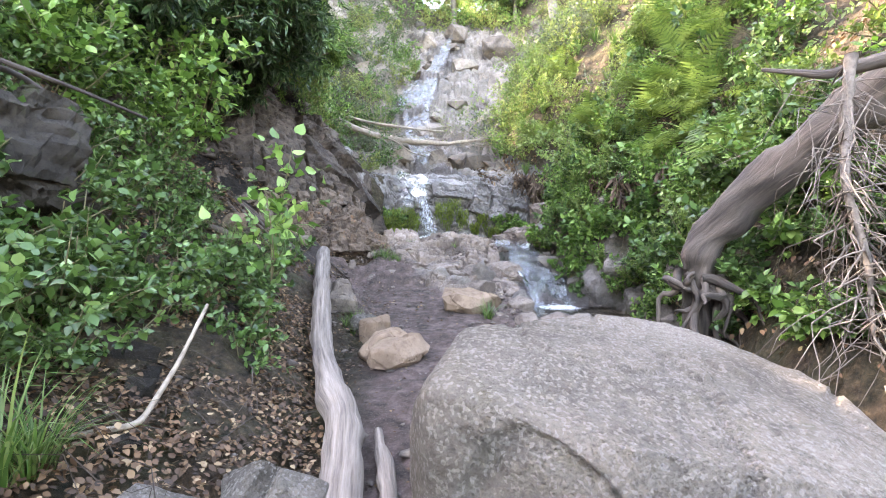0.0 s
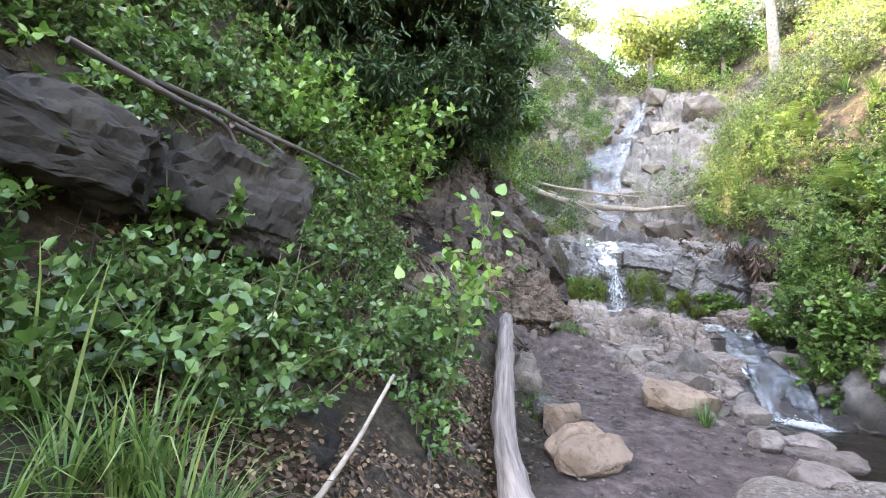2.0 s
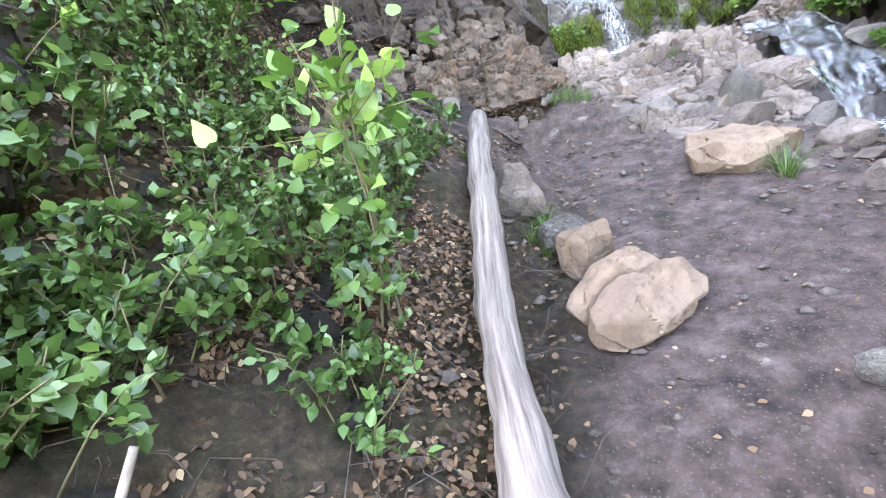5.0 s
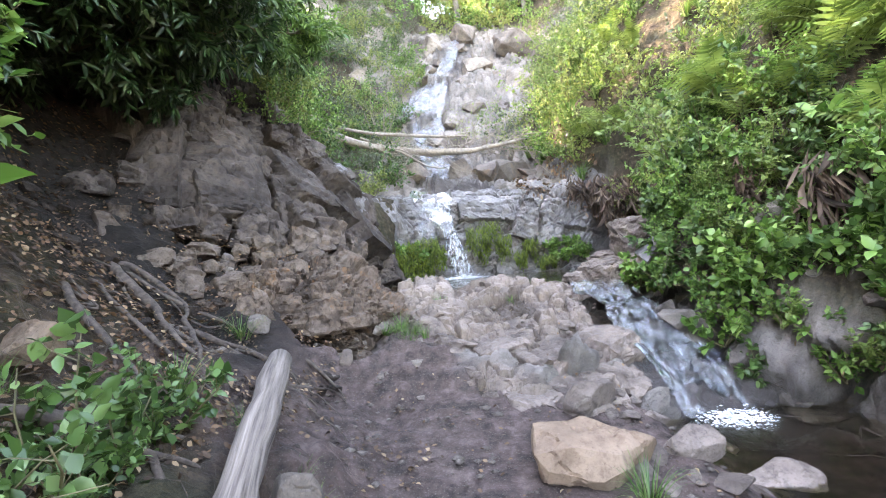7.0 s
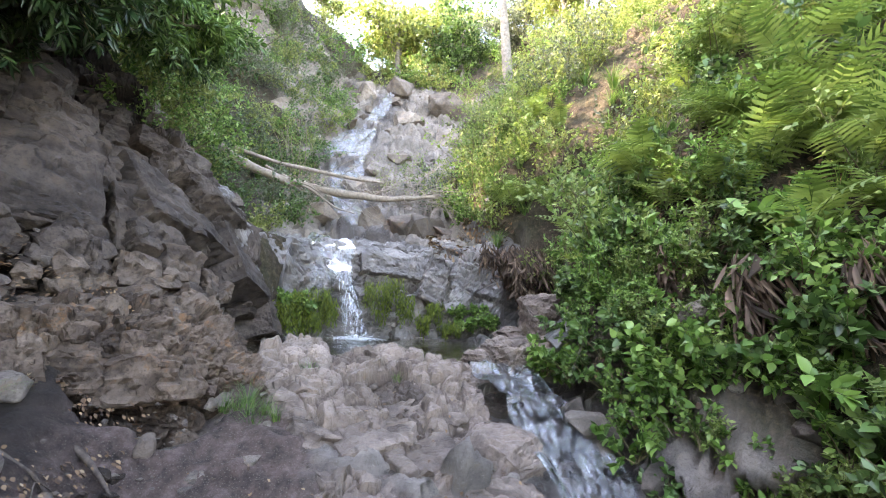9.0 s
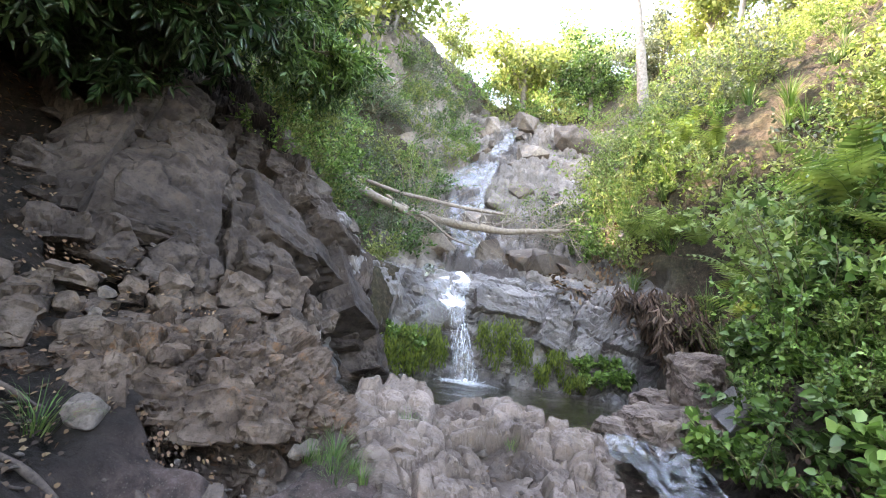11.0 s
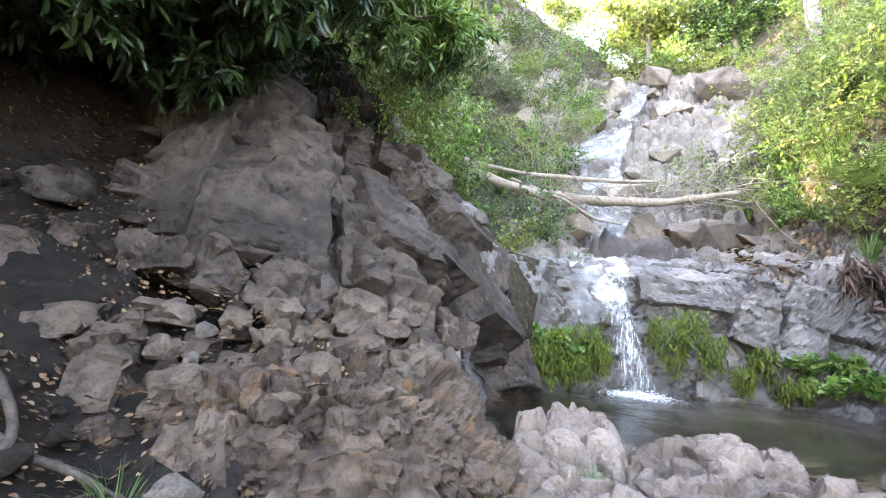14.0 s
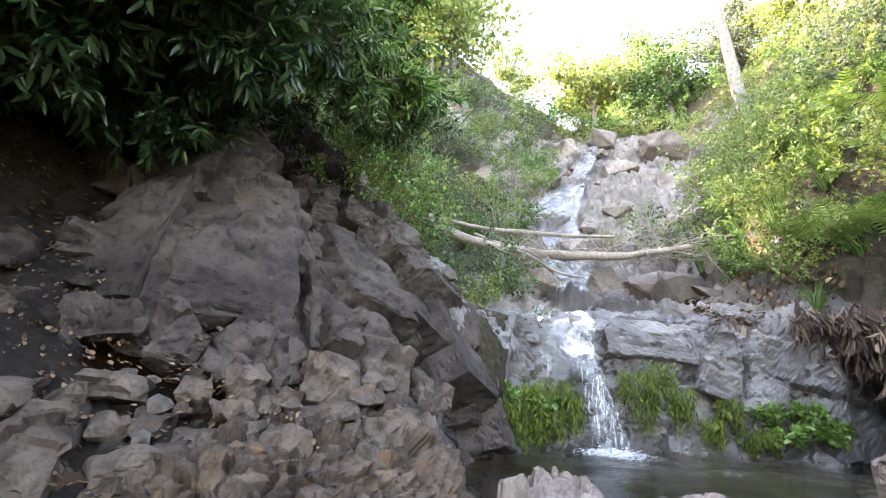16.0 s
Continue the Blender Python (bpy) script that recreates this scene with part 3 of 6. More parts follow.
def crag(name, dims, seed, cuts=6, rough=1.0):
    """A block broken out of bedded rock: a box with its corners split off along flat planes, its faces chipped."""
    g = np.random.default_rng(seed)
    bm = bmesh.new()
    bmesh.ops.create_cube(bm, size=1.0)
    half = np.array(dims) * 0.5
    for v in bm.verts:
        v.co = Vector(half * 2 * np.array(v.co) * g.uniform(0.84, 1.08, 3))
    for k in range(cuts):
        n = unit(g, 1)[0] + np.array([0, -0.35, 0.1])
        n[2] = abs(n[2]) - 0.1
        n /= np.linalg.norm(n)
        far = max(float(np.dot(n, v.co)) for v in bm.verts)
        made = bmesh.ops.bisect_plane(bm, geom=bm.verts[:] + bm.edges[:] + bm.faces[:], plane_co=Vector(n * far * g.uniform(0.66, 0.9)), plane_no=Vector(n), clear_outer=True)
        rim_edges = [q for q in made["geom_cut"] if isinstance(q, bmesh.types.BMEdge)]
        if len(rim_edges) > 2:
            bmesh.ops.contextual_create(bm, geom=rim_edges)
    bmesh.ops.bevel(bm, geom=list(bm.edges), offset=min(dims) * 0.03, segments=1, affect="EDGES", clamp_overlap=True)
    bmesh.ops.triangulate(bm, faces=bm.faces)
    fine = max(0.034, max(dims) / 22)
    for k in range(7):
        long = [e for e in bm.edges if e.calc_length() > fine * 1.5]
        if not long:
            break
        bmesh.ops.subdivide_edges(bm, edges=long, cuts=1)
        bmesh.ops.triangulate(bm, faces=bm.faces)
    bm.normal_update()
    co = np.array([v.co for v in bm.verts])
    no = np.array([v.normal for v in bm.verts])
    q = co + seed * 3.7
    chips, tone = fracture(q, 3.2, seed, (1.0, 1.0, 2.2))
    beds = -0.012 * np.exp(-(vnoise(q * np.array([0.5, 0.5, 7.0]), 1.0, seed + 3) / 0.1) ** 2)
    co = co + no * ((0.2 * chips + beds + 0.012 * fbm(q, 7, 4, seed)) * rough)[:, None]
    for v, c in zip(bm.verts, co):
        v.co = c
    me = bpy.data.meshes.new(name)
    bm.to_mesh(me)
    bm.free()
    me.attributes.new("tone", "FLOAT", "POINT").data.foreach_set("value", tone.astype(np.float32))
    return me


# ---- ground ----
gx = spaced([(-300, -60, 40), (-60, -16, 6), (-16, -6.5, 0.5), (-6.5, -4.5, 0.12), (-4.5, 4.6, 0.042), (4.6, 8, 0.15), (8, 16, 0.5), (16, 60, 6), (60, 301, 40)])
gy = spaced([(-300, -60, 40), (-60, -8, 4), (-8, 0.5, 0.3), (0.5, 2, 0.08), (2, 13, 0.042), (13, 28, 0.11), (28, 50, 0.6), (50, 90, 5), (90, 331, 40)])
X, Y = np.meshgrid(gx, gy)
X, Y = X.ravel(), Y.ravel()
Z = height(X, Y)
e = 0.05
nx, ny = -(height(X + e, Y) - height(X - e, Y)) / (2 * e), -(height(X, Y + e) - height(X, Y - e)) / (2 * e)
N = np.stack([nx, ny, np.ones_like(nx)], 1)
N /= np.linalg.norm(N, axis=1)[:, None]
P = np.stack([X, Y, Z], 1)
rock = rocky(X, Y)
rock = np.clip(rock + 0.5 * fbm(P, 1.7, 3, 5) * (rock > 0.02) * (rock < 0.98), 0, 1)
near = smooth(60, 30, np.abs(X)) * smooth(90, 50, np.abs(Y))
blocks, tone = fracture(P, 1.1, 3)
blocks = blocks * 1.15
in_trail = smooth(0.0, 0.4, X - foot_left(Y)) * smooth(0.1, -0.2, X - foot_right(Y)) * smooth(7.4, 6.8, Y)
earth = fbm(P, 1.6, 4, 60) * (0.09 - 0.065 * in_trail) + fbm(P, 9, 3, 70) * (0.035 - 0.02 * in_trail)
far_rough = smooth(13, 16, Y) * 0.25 * fbm(P, 0.7, 3, 80)
under = smooth(POOL_Z + 0.05, POOL_Z - 0.1, Z) * (Y > 9.2) * (Y < 12.4)
disp = (rock * blocks * (1 - 0.7 * under) + (1 - rock) * earth) * near + far_rough * near
buried = smooth(7.2, 7.8, Y) * rock * np.where(Y < 12.8, 0.4, 0.0)
P = P + N * (disp - buried * near)[:, None]
ground_me = shade(mesh_from("ground", P, grid_faces(len(gx), len(gy))))
wet_pool = smooth(0.35, 0.0, P[:, 2] - POOL_Z) * (Y > 8.6) * (Y < 12.6) * (X > -1.7) * (X < 2.6)
wet_fall = smooth(0.9, 0.4, np.abs(X + 0.25)) * smooth(11.2, 11.6, Y) * smooth(13.6, 12.8, Y)
wet_low = smooth(0.75, 0.4, np.abs(X - creek_x(Y))) * (Y > 4) * smooth(9.3, 9.0, Y)
wet_up = smooth(1.1, 0.3, np.abs(X - np.interp(Y, [13, 17, 19, 23, 27], [-0.4, -0.9, -1.3, -0.3, 0.6]))) * smooth(13, 13.4, Y) * smooth(27, 26, Y) * 0.7
# The last mask marks where the left hollow's shade is coloured into the ground.
for attr, val in (("rock", rock), ("wet", np.clip(np.maximum.reduce([wet_pool, wet_fall, wet_low, wet_up]), 0, 1)), ("bank", 1 - 0.9 * np.maximum(in_trail, smooth(4.9, 5.7, Y) * smooth(8.7, 8.1, Y) * smooth(-2.7, -1.9, X) * smooth(1.8, 1.4, X))), ("hollow_shade", smooth(0.5, 1.1, foot_left(Y) - X) * smooth(5.6, 6.6, Y) * smooth(11, 9.5, Y) * smooth(5.5, 4.5, foot_left(Y) - X))):
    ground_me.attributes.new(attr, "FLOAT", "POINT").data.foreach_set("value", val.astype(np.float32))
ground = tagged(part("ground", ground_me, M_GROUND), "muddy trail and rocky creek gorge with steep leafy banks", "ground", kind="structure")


def sheet(name, label, x0, x1, y0, y1, z, step, mat, ripple=0.0, kind="structure"):
    xs, ys = np.arange(x0, x1 + step, step), np.arange(y0, y1 + step, step)
    a, b = np.meshgrid(xs, ys)
    p = np.stack([a.ravel(), b.ravel(), np.full(a.size, z)], 1)
    p[:, 2] += ripple * fbm(p, 4, 3, 5)
    return tagged(part(name, shade(mesh_from(name, p, grid_faces(len(xs), len(ys)))), mat), label, "water", kind=kind)


sheet("pool", "clear shallow brown pool under the waterfall", -1.6, 2.6, 9.1, 12.2, POOL_Z, 0.06, M_POOL, 0.006)
sheet("lower_pool", "shallow clear pool below the small cascade", 1.0, 3.4, 4.0, 7.35, LOW_Z, 0.06, M_POOL, 0.006)


# ---- broken rock surfaces ----
def rock_skin(name, label, base, mat, seed, big, gain=1.0, parent=None):
    """A sheet of fractured rock over a grid of base points (rows, columns, 3)."""
    n, m = base.shape[:2]
    a, b = np.gradient(base, axis=0), np.gradient(base, axis=1)
    nrm = np.cross(b, a)
    nrm /= np.linalg.norm(nrm, axis=2)[:, :, None] + 1e-9
    nrm *= np.sign((nrm * np.array([0.3, -0.5, 1.0])).sum(2))[:, :, None] + 0.0
    p = base.reshape(-1, 3)
    d, tone = fracture(p, big, seed)
    u, v = np.meshgrid(np.linspace(0, 1, m), np.linspace(0, 1, n))
    edge = np.minimum.reduce([smooth(0, 0.06, u), smooth(1, 0.94, u), smooth(0, 0.06, v), smooth(1, 0.94, v)]).ravel()
    d = d * gain - 0.45 * (1 - edge)
    me = mesh_from(name, p + nrm.reshape(-1, 3) * d[:, None], grid_faces(m, n))
    me.attributes.new("tone", "FLOAT", "POINT").data.foreach_set("value", tone.astype(np.float32))
    return tagged(part(name, shade(me, False), mat), label, "rock", kind="structure")


def even(pts, count):
    """A run of points spaced evenly along its length."""
    s = np.concatenate([[0], np.cumsum(np.linalg.norm(np.diff(pts, axis=0), axis=1))])
    t = np.linspace(0, s[-1], count)
    return np.stack([np.interp(t, s, pts[:, k]) for k in range(3)], 1)


def bank_grid(y0, y1, d0, d1, rows, columns, over=0.0):
    out = []
    for y in np.linspace(y0, y1, rows):
        d = np.linspace(d0, d1, 160)
        x = foot_left(np.array([y]))[0] - d
        out.append(even(np.stack([x, np.full(160, y), height(x, np.full(160, y)) + over], 1), columns))
    return np.array(out)


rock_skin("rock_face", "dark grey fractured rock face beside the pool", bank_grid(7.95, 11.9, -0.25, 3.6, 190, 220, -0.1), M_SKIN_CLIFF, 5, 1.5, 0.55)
shelf_rows = []
for x in np.linspace(-2.85, -0.8, 200):
    top = float(np.interp(x, [-2.85, -2.43, -2.05, -1.7, -1.35, -1.05, -0.8], [1.5, 1.5, 1.58, 1.66, 1.55, 1.25, 1.05]))
    foot = float(np.interp(x, [-2.85, -2.1, -1.7, -1.2, -0.8], [0.95, 0.75, 0.6, 0.55, 0.55]))
    front = 7.58 + 0.78 * (x + 1.85)
    back = np.array([-0.55, 0.83]) * 1.0
    prof = np.array([(x + back[0] * s_, front + back[1] * s_, z_) for s_, z_ in ((-0.35, foot - 0.45), (-0.06, foot), (0.0, foot + 0.5 * (top - foot)), (0.05, foot + 0.85 * (top - foot)), (0.16, top), (0.5, top + 0.14), (0.85, top + 0.16))])
    shelf_rows.append(even(prof, 140))
rock_skin("rock_shelf", "crumbling brown rock shelf above the trail", np.array(shelf_rows).transpose(1, 0, 2), M_SKIN_SHELF, 9, 2.8, 0.85)
rim_rows = []
for y in np.linspace(6.8, 9.45, 170):
    xs = np.linspace(float(rim_left(y)), 1.1, 150)
    ys = y + 0.12 * xs * (y < 7.6)
    rim_rows.append(np.stack([xs, ys, height(xs, ys) + 0.03], 1))
rock_skin("pool_rim", "pale cracked rock slabs along the rim of the pool", np.array(rim_rows), M_SKIN_PALE, 14, 2.1, 0.65)
cols = []
for x in np.linspace(-2.5, 2.4, 170):
    yy = np.linspace(9.9 if x < -1.4 else 10.9, 13.4, 300)
    cols.append(even(np.stack([np.full(300, x), yy, height(np.full(300, x), yy) + 0.02], 1), 120))
rock_skin("waterfall_rock", "smooth wet grey rock shoulder carrying the waterfall", np.array(cols).transpose(1, 0, 2), M_SKIN_WET, 23, 1.6, 0.5)


# ---- rocks ----
BOULDER = [(-0.05, 1.45, 0.88), (0.15, 2.1, 0.97), (0.7, 2.45, 0.97), (1.26, 2.5, 0.92), (1.75, 2.2, 0.72), (1.78, 1.6, 0.55), (1.25, 1.25, 0.66), (0.5, 1.2, 0.82),
           (0.02, 1.3, -0.1), (-0.1, 1.75, -0.1), (0.0, 2.3, 0), (0.8, 2.6, 0), (1.8, 2.4, 0), (2.0, 1.6, 0), (1.4, 0.98, 0), (0.5, 1.0, 0), (-0.13, 1.75, 0.6)]
mid = np.array([0.9, 1.8, 0.45])
boulder = part("boulder", stone("boulder", (2.2, 1.6, 1.1), 11, rounded=0.07, detail=7, rough=0.02, hull_points=np.array(BOULDER) - mid, soft=True), M_BOULDER)
boulder.location = mid
tagged(boulder, "large grey conglomerate boulder beside the muddy trail", "boulder")

cliff = thing("cliff_blocks", "large angular blocks standing out of the dark rock face", "rock face", (-2.6, 8.6, 1.5), kind="structure")


def blocks_of(parent, name, rows, mat, rough=0.022, detail=4):
    bpy.context.view_layer.update()
    for k, (w, d, h, x, y, z, tilt, lean, turn) in enumerate(rows):
        ob = part(name, stone(name, (w, d, h), 100 + k * 7 + int(w * 90), points=12, rounded=0.035, detail=detail, rough=rough, square=0.8), mat, parent)
        ob.matrix_world = pose(x, y, z, tilt, lean, turn)


bpy.context.view_layer.update()
MAIN_FACE = [(0.5, 0.6, 0.95, -3.5, 8.36, 2.85, -26, -6, 52), (0.42, 0.5, 0.8, -3.2, 8.3, 2.72, -22, 8, 28), (0.5, 0.5, 0.6, -3.6, 8.66, 3.4, -20, 6, 60), (0.80, 0.85, 1.19, -3.17, 8.59, 2.76, -30, 6, 48), (0.50, 0.71, 1.20, -3.57, 8.30, 2.86, -28, -4, 16), (0.58, 0.68, 0.87, -3.46, 8.87, 3.55, -22, 8, 34), (0.60, 0.64, 0.76, -3.16, 8.78, 3.16, -26, 6, 50), (0.74, 0.56, 0.53, -2.95, 8.41, 2.45, -30, 0, 42), (0.55, 0.65, 0.72, -3.70, 8.56, 3.48, -24, 4, 28), (0.50, 0.71, 0.72, -3.86, 8.88, 4.00, -8, 4, 42), (0.45, 0.78, 0.83, -4.82, 10.21, 5.00, -6, 3, 32)]
PILLARS = [(0.25, 0.51, 0.84, -2.94, 8.90, 3.00, -18, 2, 67), (0.35, 0.61, 0.77, -3.50, 10.17, 3.67, -12, 5, 56), (0.27, 0.62, 0.89, -3.75, 10.12, 3.84, -14, 4, 52), (0.58, 0.67, 0.32, -3.26, 10.09, 3.24, -20, 14, 52), (0.41, 0.68, 0.56, -2.92, 10.33, 3.38, 4, 14, 50), (0.47, 0.70, 0.34, -3.11, 10.34, 3.63, -10, 10, 52), (0.42, 0.55, 0.35, -2.85, 9.24, 2.94, -25, 10, 52), (0.39, 0.67, 0.39, -2.65, 10.39, 3.24, -20, 20, 62)]
SLAB = [(0.99, 0.80, 0.86, -2.49, 9.35, 2.55, -42, 18, 64), (1.25, 0.97, 1.17, -2.56, 10.28, 2.44, -46, 24, 68), (0.82, 0.98, 1.32, -2.21, 10.53, 2.18, -36, 24, 76), (0.40, 0.48, 0.77, -2.48, 8.89, 2.42, -22, 4, 52), (0.56, 0.81, 0.94, -1.97, 10.60, 1.83, -16, 12, 84), (0.98, 0.85, 0.65, -2.47, 10.52, 2.87, -52, 22, 68), (0.50, 0.81, 0.75, -1.77, 10.73, 1.55, -20, 16, 88), (0.67, 0.46, 0.35, -2.20, 8.87, 2.21, -30, 12, 58)]
BENCH = [(0.45, 0.36, 0.46, -2.56, 8.26, 2.16, -22, -24, 40), (0.49, 0.50, 0.41, -3.10, 7.99, 2.22, -6, 12, 22), (0.47, 0.45, 0.27, -3.19, 7.69, 2.21, -12, -12, 32), (0.27, 0.30, 0.34, -2.91, 8.00, 2.14, -14, 26, 52), (0.30, 0.30, 0.13, -2.58, 8.04, 2.02, -8, 16, 36), (0.19, 0.30, 0.35, -2.40, 8.24, 2.06, -10, 6, 72)]
BOULDERS = [(0.37, 0.35, 0.29, -2.06, 8.39, 1.94, -12, 4, 30), (0.35, 0.37, 0.37, -1.91, 8.69, 2.03, -10, 18, 52), (0.22, 0.28, 0.20, -2.42, 8.03, 1.94, -4, -12, 42), (0.14, 0.20, 0.19, -2.55, 7.82, 1.87, 0, 8, 28), (0.21, 0.20, 0.10, -2.19, 8.06, 1.86, -10, 4, 22), (0.24, 0.25, 0.10, -2.38, 7.85, 1.79, -8, -10, 34), (0.15, 0.20, 0.12, -2.24, 7.99, 1.85, 0, 10, 57), (0.19, 0.33, 0.29, -1.72, 8.86, 1.90, -6, 6, 62), (0.19, 0.30, 0.23, -1.71, 9.25, 1.83, 0, 10, 62)]
LEFT_ROCKS = [(0.34, 0.40, 0.19, -3.06, 7.20, 1.84, -8, -6, 34), (0.29, 0.30, 0.12, -2.79, 7.57, 1.89, -10, 4, 42), (0.15, 0.25, 0.10, -2.87, 7.38, 1.82, 0, 0, 62), (0.25, 0.40, 0.37, -2.76, 7.23, 1.61, -10, 0, 32), (0.14, 0.22, 0.11, -2.68, 7.45, 1.74, 0, 0, 42), (0.16, 0.22, 0.11, -2.57, 7.56, 1.74, 0, 10, 32), (0.19, 0.30, 0.28, -3.44, 7.19, 2.16, -10, -8, 52), (0.20, 0.30, 0.17, -3.47, 7.38, 2.30, 0, 8, 32), (0.19, 0.30, 0.10, -2.90, 7.45, 1.89, 0, 0, 22), (0.24, 0.30, 0.12, -2.88, 7.30, 1.78, -6, 4, 42)]
TOP_SLABS = [(0.41, 0.30, 0.13, -1.93, 8.36, 1.85, -10, -16, 32), (0.42, 0.30, 0.12, -2.00, 8.14, 1.77, -8, -12, 36), (0.31, 0.35, 0.25, -1.73, 8.37, 1.71, -10, -34, 42), (0.23, 0.30, 0.23, -1.84, 8.02, 1.57, -10, 34, 42), (0.20, 0.30, 0.20, -1.72, 8.11, 1.55, -8, 28, 36), (0.23, 0.30, 0.43, -1.60, 8.67, 1.62, -16, -22, 62), (0.32, 0.30, 0.18, -1.55, 8.41, 1.46, -12, 24, 42), (0.43, 0.30, 0.17, -1.49, 8.73, 1.41, -16, 32, 52), (0.26, 0.30, 0.23, -2.05, 7.89, 1.63, -10, 8, 32), (0.42, 0.35, 0.22, -2.31, 7.76, 1.64, -12, -8, 30), (0.50, 0.35, 0.18, -2.46, 7.48, 1.57, -12, -18, 30)]
SHELF_FRONT = [(0.58, 0.40, 0.27, -2.29, 7.63, 1.51, -18, -8, 32), (0.46, 0.40, 0.37, -2.03, 7.79, 1.44, -16, 6, 38), (0.43, 0.40, 0.40, -1.75, 7.89, 1.36, -14, 10, 46), (0.47, 0.40, 0.33, -2.27, 7.42, 1.34, -10, 0, 26), (0.52, 0.40, 0.34, -2.06, 7.61, 1.24, -12, 0, 34), (0.46, 0.40, 0.34, -1.78, 7.72, 1.17, -10, 6, 40), (0.43, 0.40, 0.34, -1.56, 8.01, 1.29, -14, 12, 52), (0.43, 0.40, 0.32, -1.45, 8.46, 1.28, -18, 18, 58), (0.25, 0.30, 0.25, -2.42, 7.33, 1.44, -8, -6, 22), (0.65, 0.61, 0.53, -1.66, 10.50, 1.00, -20, 22, 62), (0.46, 0.40, 0.26, -1.53, 7.87, 1.13, -12, 8, 48)]
DARK_BANK = [(0.45, 0.50, 0.23, -3.85, 7.51, 2.58, -14, 0, 22), (0.29, 0.43, 0.25, -3.68, 7.94, 2.70, -18, 0, 36), (0.28, 0.40, 0.19, -3.62, 7.07, 2.16, 0, 6, 32)]


def crags_of(parent, name, rows, mat, cuts=6, rough=1.0):
    bpy.context.view_layer.update()
    for k, (w, d, h, x, y, z, tilt, lean, turn) in enumerate(rows):
        deep = 0.08 * h if tilt <= -20 else 0.0
        ob = part(name, crag(name, (w, d, h + deep), 300 + k * 7 + int(w * 90), cuts, rough), mat, parent)
        ob.matrix_world = pose(x, y, z, tilt, lean, turn) @ pose(0, 0, -deep / 2)


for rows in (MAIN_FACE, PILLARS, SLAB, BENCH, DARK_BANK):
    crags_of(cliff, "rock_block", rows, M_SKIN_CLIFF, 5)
shelf = thing("shelf_blocks", "broken brown blocks resting on the rock shelf", "rock shelf", (-1.7, 7.8, 1.0), kind="structure")
for rows in (BOULDERS, LEFT_ROCKS, TOP_SLABS):
    crags_of(shelf, "rock_block", rows, M_SKIN_BENCH, 6)
crags_of(shelf, "rock_lump", SHELF_FRONT, M_SKIN_SHELF, 8, 1.3)
rim = thing("rim_slabs", "loose pale slabs along the rim of the pool", "rock ledge", (0, 8.2, 0.9), kind="structure")
RIM_UPPER = [(0.84, 0.6, 0.36, -0.55, 8.4, 0.91, 8, 10, 22), (1.03, 0.6, 0.36, 0.01, 8.72, 1.01, 4, -4, 14), (0.98, 0.6, 0.36, 0.34, 8.15, 0.81, 8, -8, 24), (0.74, 0.55, 0.34, -0.29, 7.85, 0.71, 10, 8, 18), (0.6, 0.6, 0.42, -0.85, 8.62, 0.99, 4, 16, 10), (0.55, 0.5, 0.36, 0.74, 8.66, 0.97, 2, -8, 30),
             (0.4, 0.5, 0.5, -0.62, 8.1, 0.79, 12, 4, -8), (0.36, 0.36, 0.3, 0.04, 9.02, 1.17, -6, 8, 24), (0.5, 0.34, 0.24, 0.42, 9.0, 1.05, -4, -6, 10)]
RIM_LOWER = [(0.8, 0.45, 0.3, 0.02, 7.66, 0.72, 10, -8, 26), (0.6, 0.5, 0.34, 0.42, 7.45, 0.6, 12, -10, 30), (0.66, 0.4, 0.24, 0.04, 7.22, 0.54, 8, -4, 22), (0.5, 0.36, 0.24, -0.22, 7.34, 0.58, 10, 4, 12), (0.58, 0.5, 0.42, 0.95, 7.6, 0.64, 8, -6, 36), (0.58, 0.45, 0.32, 0.62, 7.1, 0.44, 10, -8, 28),
             (0.5, 0.34, 0.2, 0.2, 6.92, 0.44, 6, 0, 14), (0.42, 0.4, 0.4, 0.98, 7.16, 0.42, 8, 4, 40), (0.45, 0.34, 0.2, 0.5, 6.74, 0.4, 0, 0, 20)]
RIM_SIDE = [(0.8, 0.6, 0.45, 1.62, 9.3, 1.27, 0, -10, 25), (0.5, 0.5, 0.35, 1.95, 9.0, 1.4, 0, -16, 10), (0.45, 0.4, 0.6, 2.12, 9.9, 1.7, 5, -10, 20), (0.6, 0.5, 0.34, 1.7, 9.8, 1.22, 0, -6, 50), (0.4, 0.35, 0.3, 1.35, 9.55, 1.2, 0, 0, 60), (0.36, 0.34, 0.3, 1.12, 9.2, 1.16, 0, 0, 20), (0.5, 0.5, 0.5, 2.0, 10.6, 1.3, 0, -10, 30)]
for rows in (RIM_UPPER, RIM_LOWER, RIM_SIDE):
    crags_of(rim, "rock_slab", rows, M_SKIN_PALE, 7, 1.1)
wall = thing("shoulder_rocks", "wet grey rocks around the waterfall lip", "rock", (0, 12, 1.2), kind="structure")
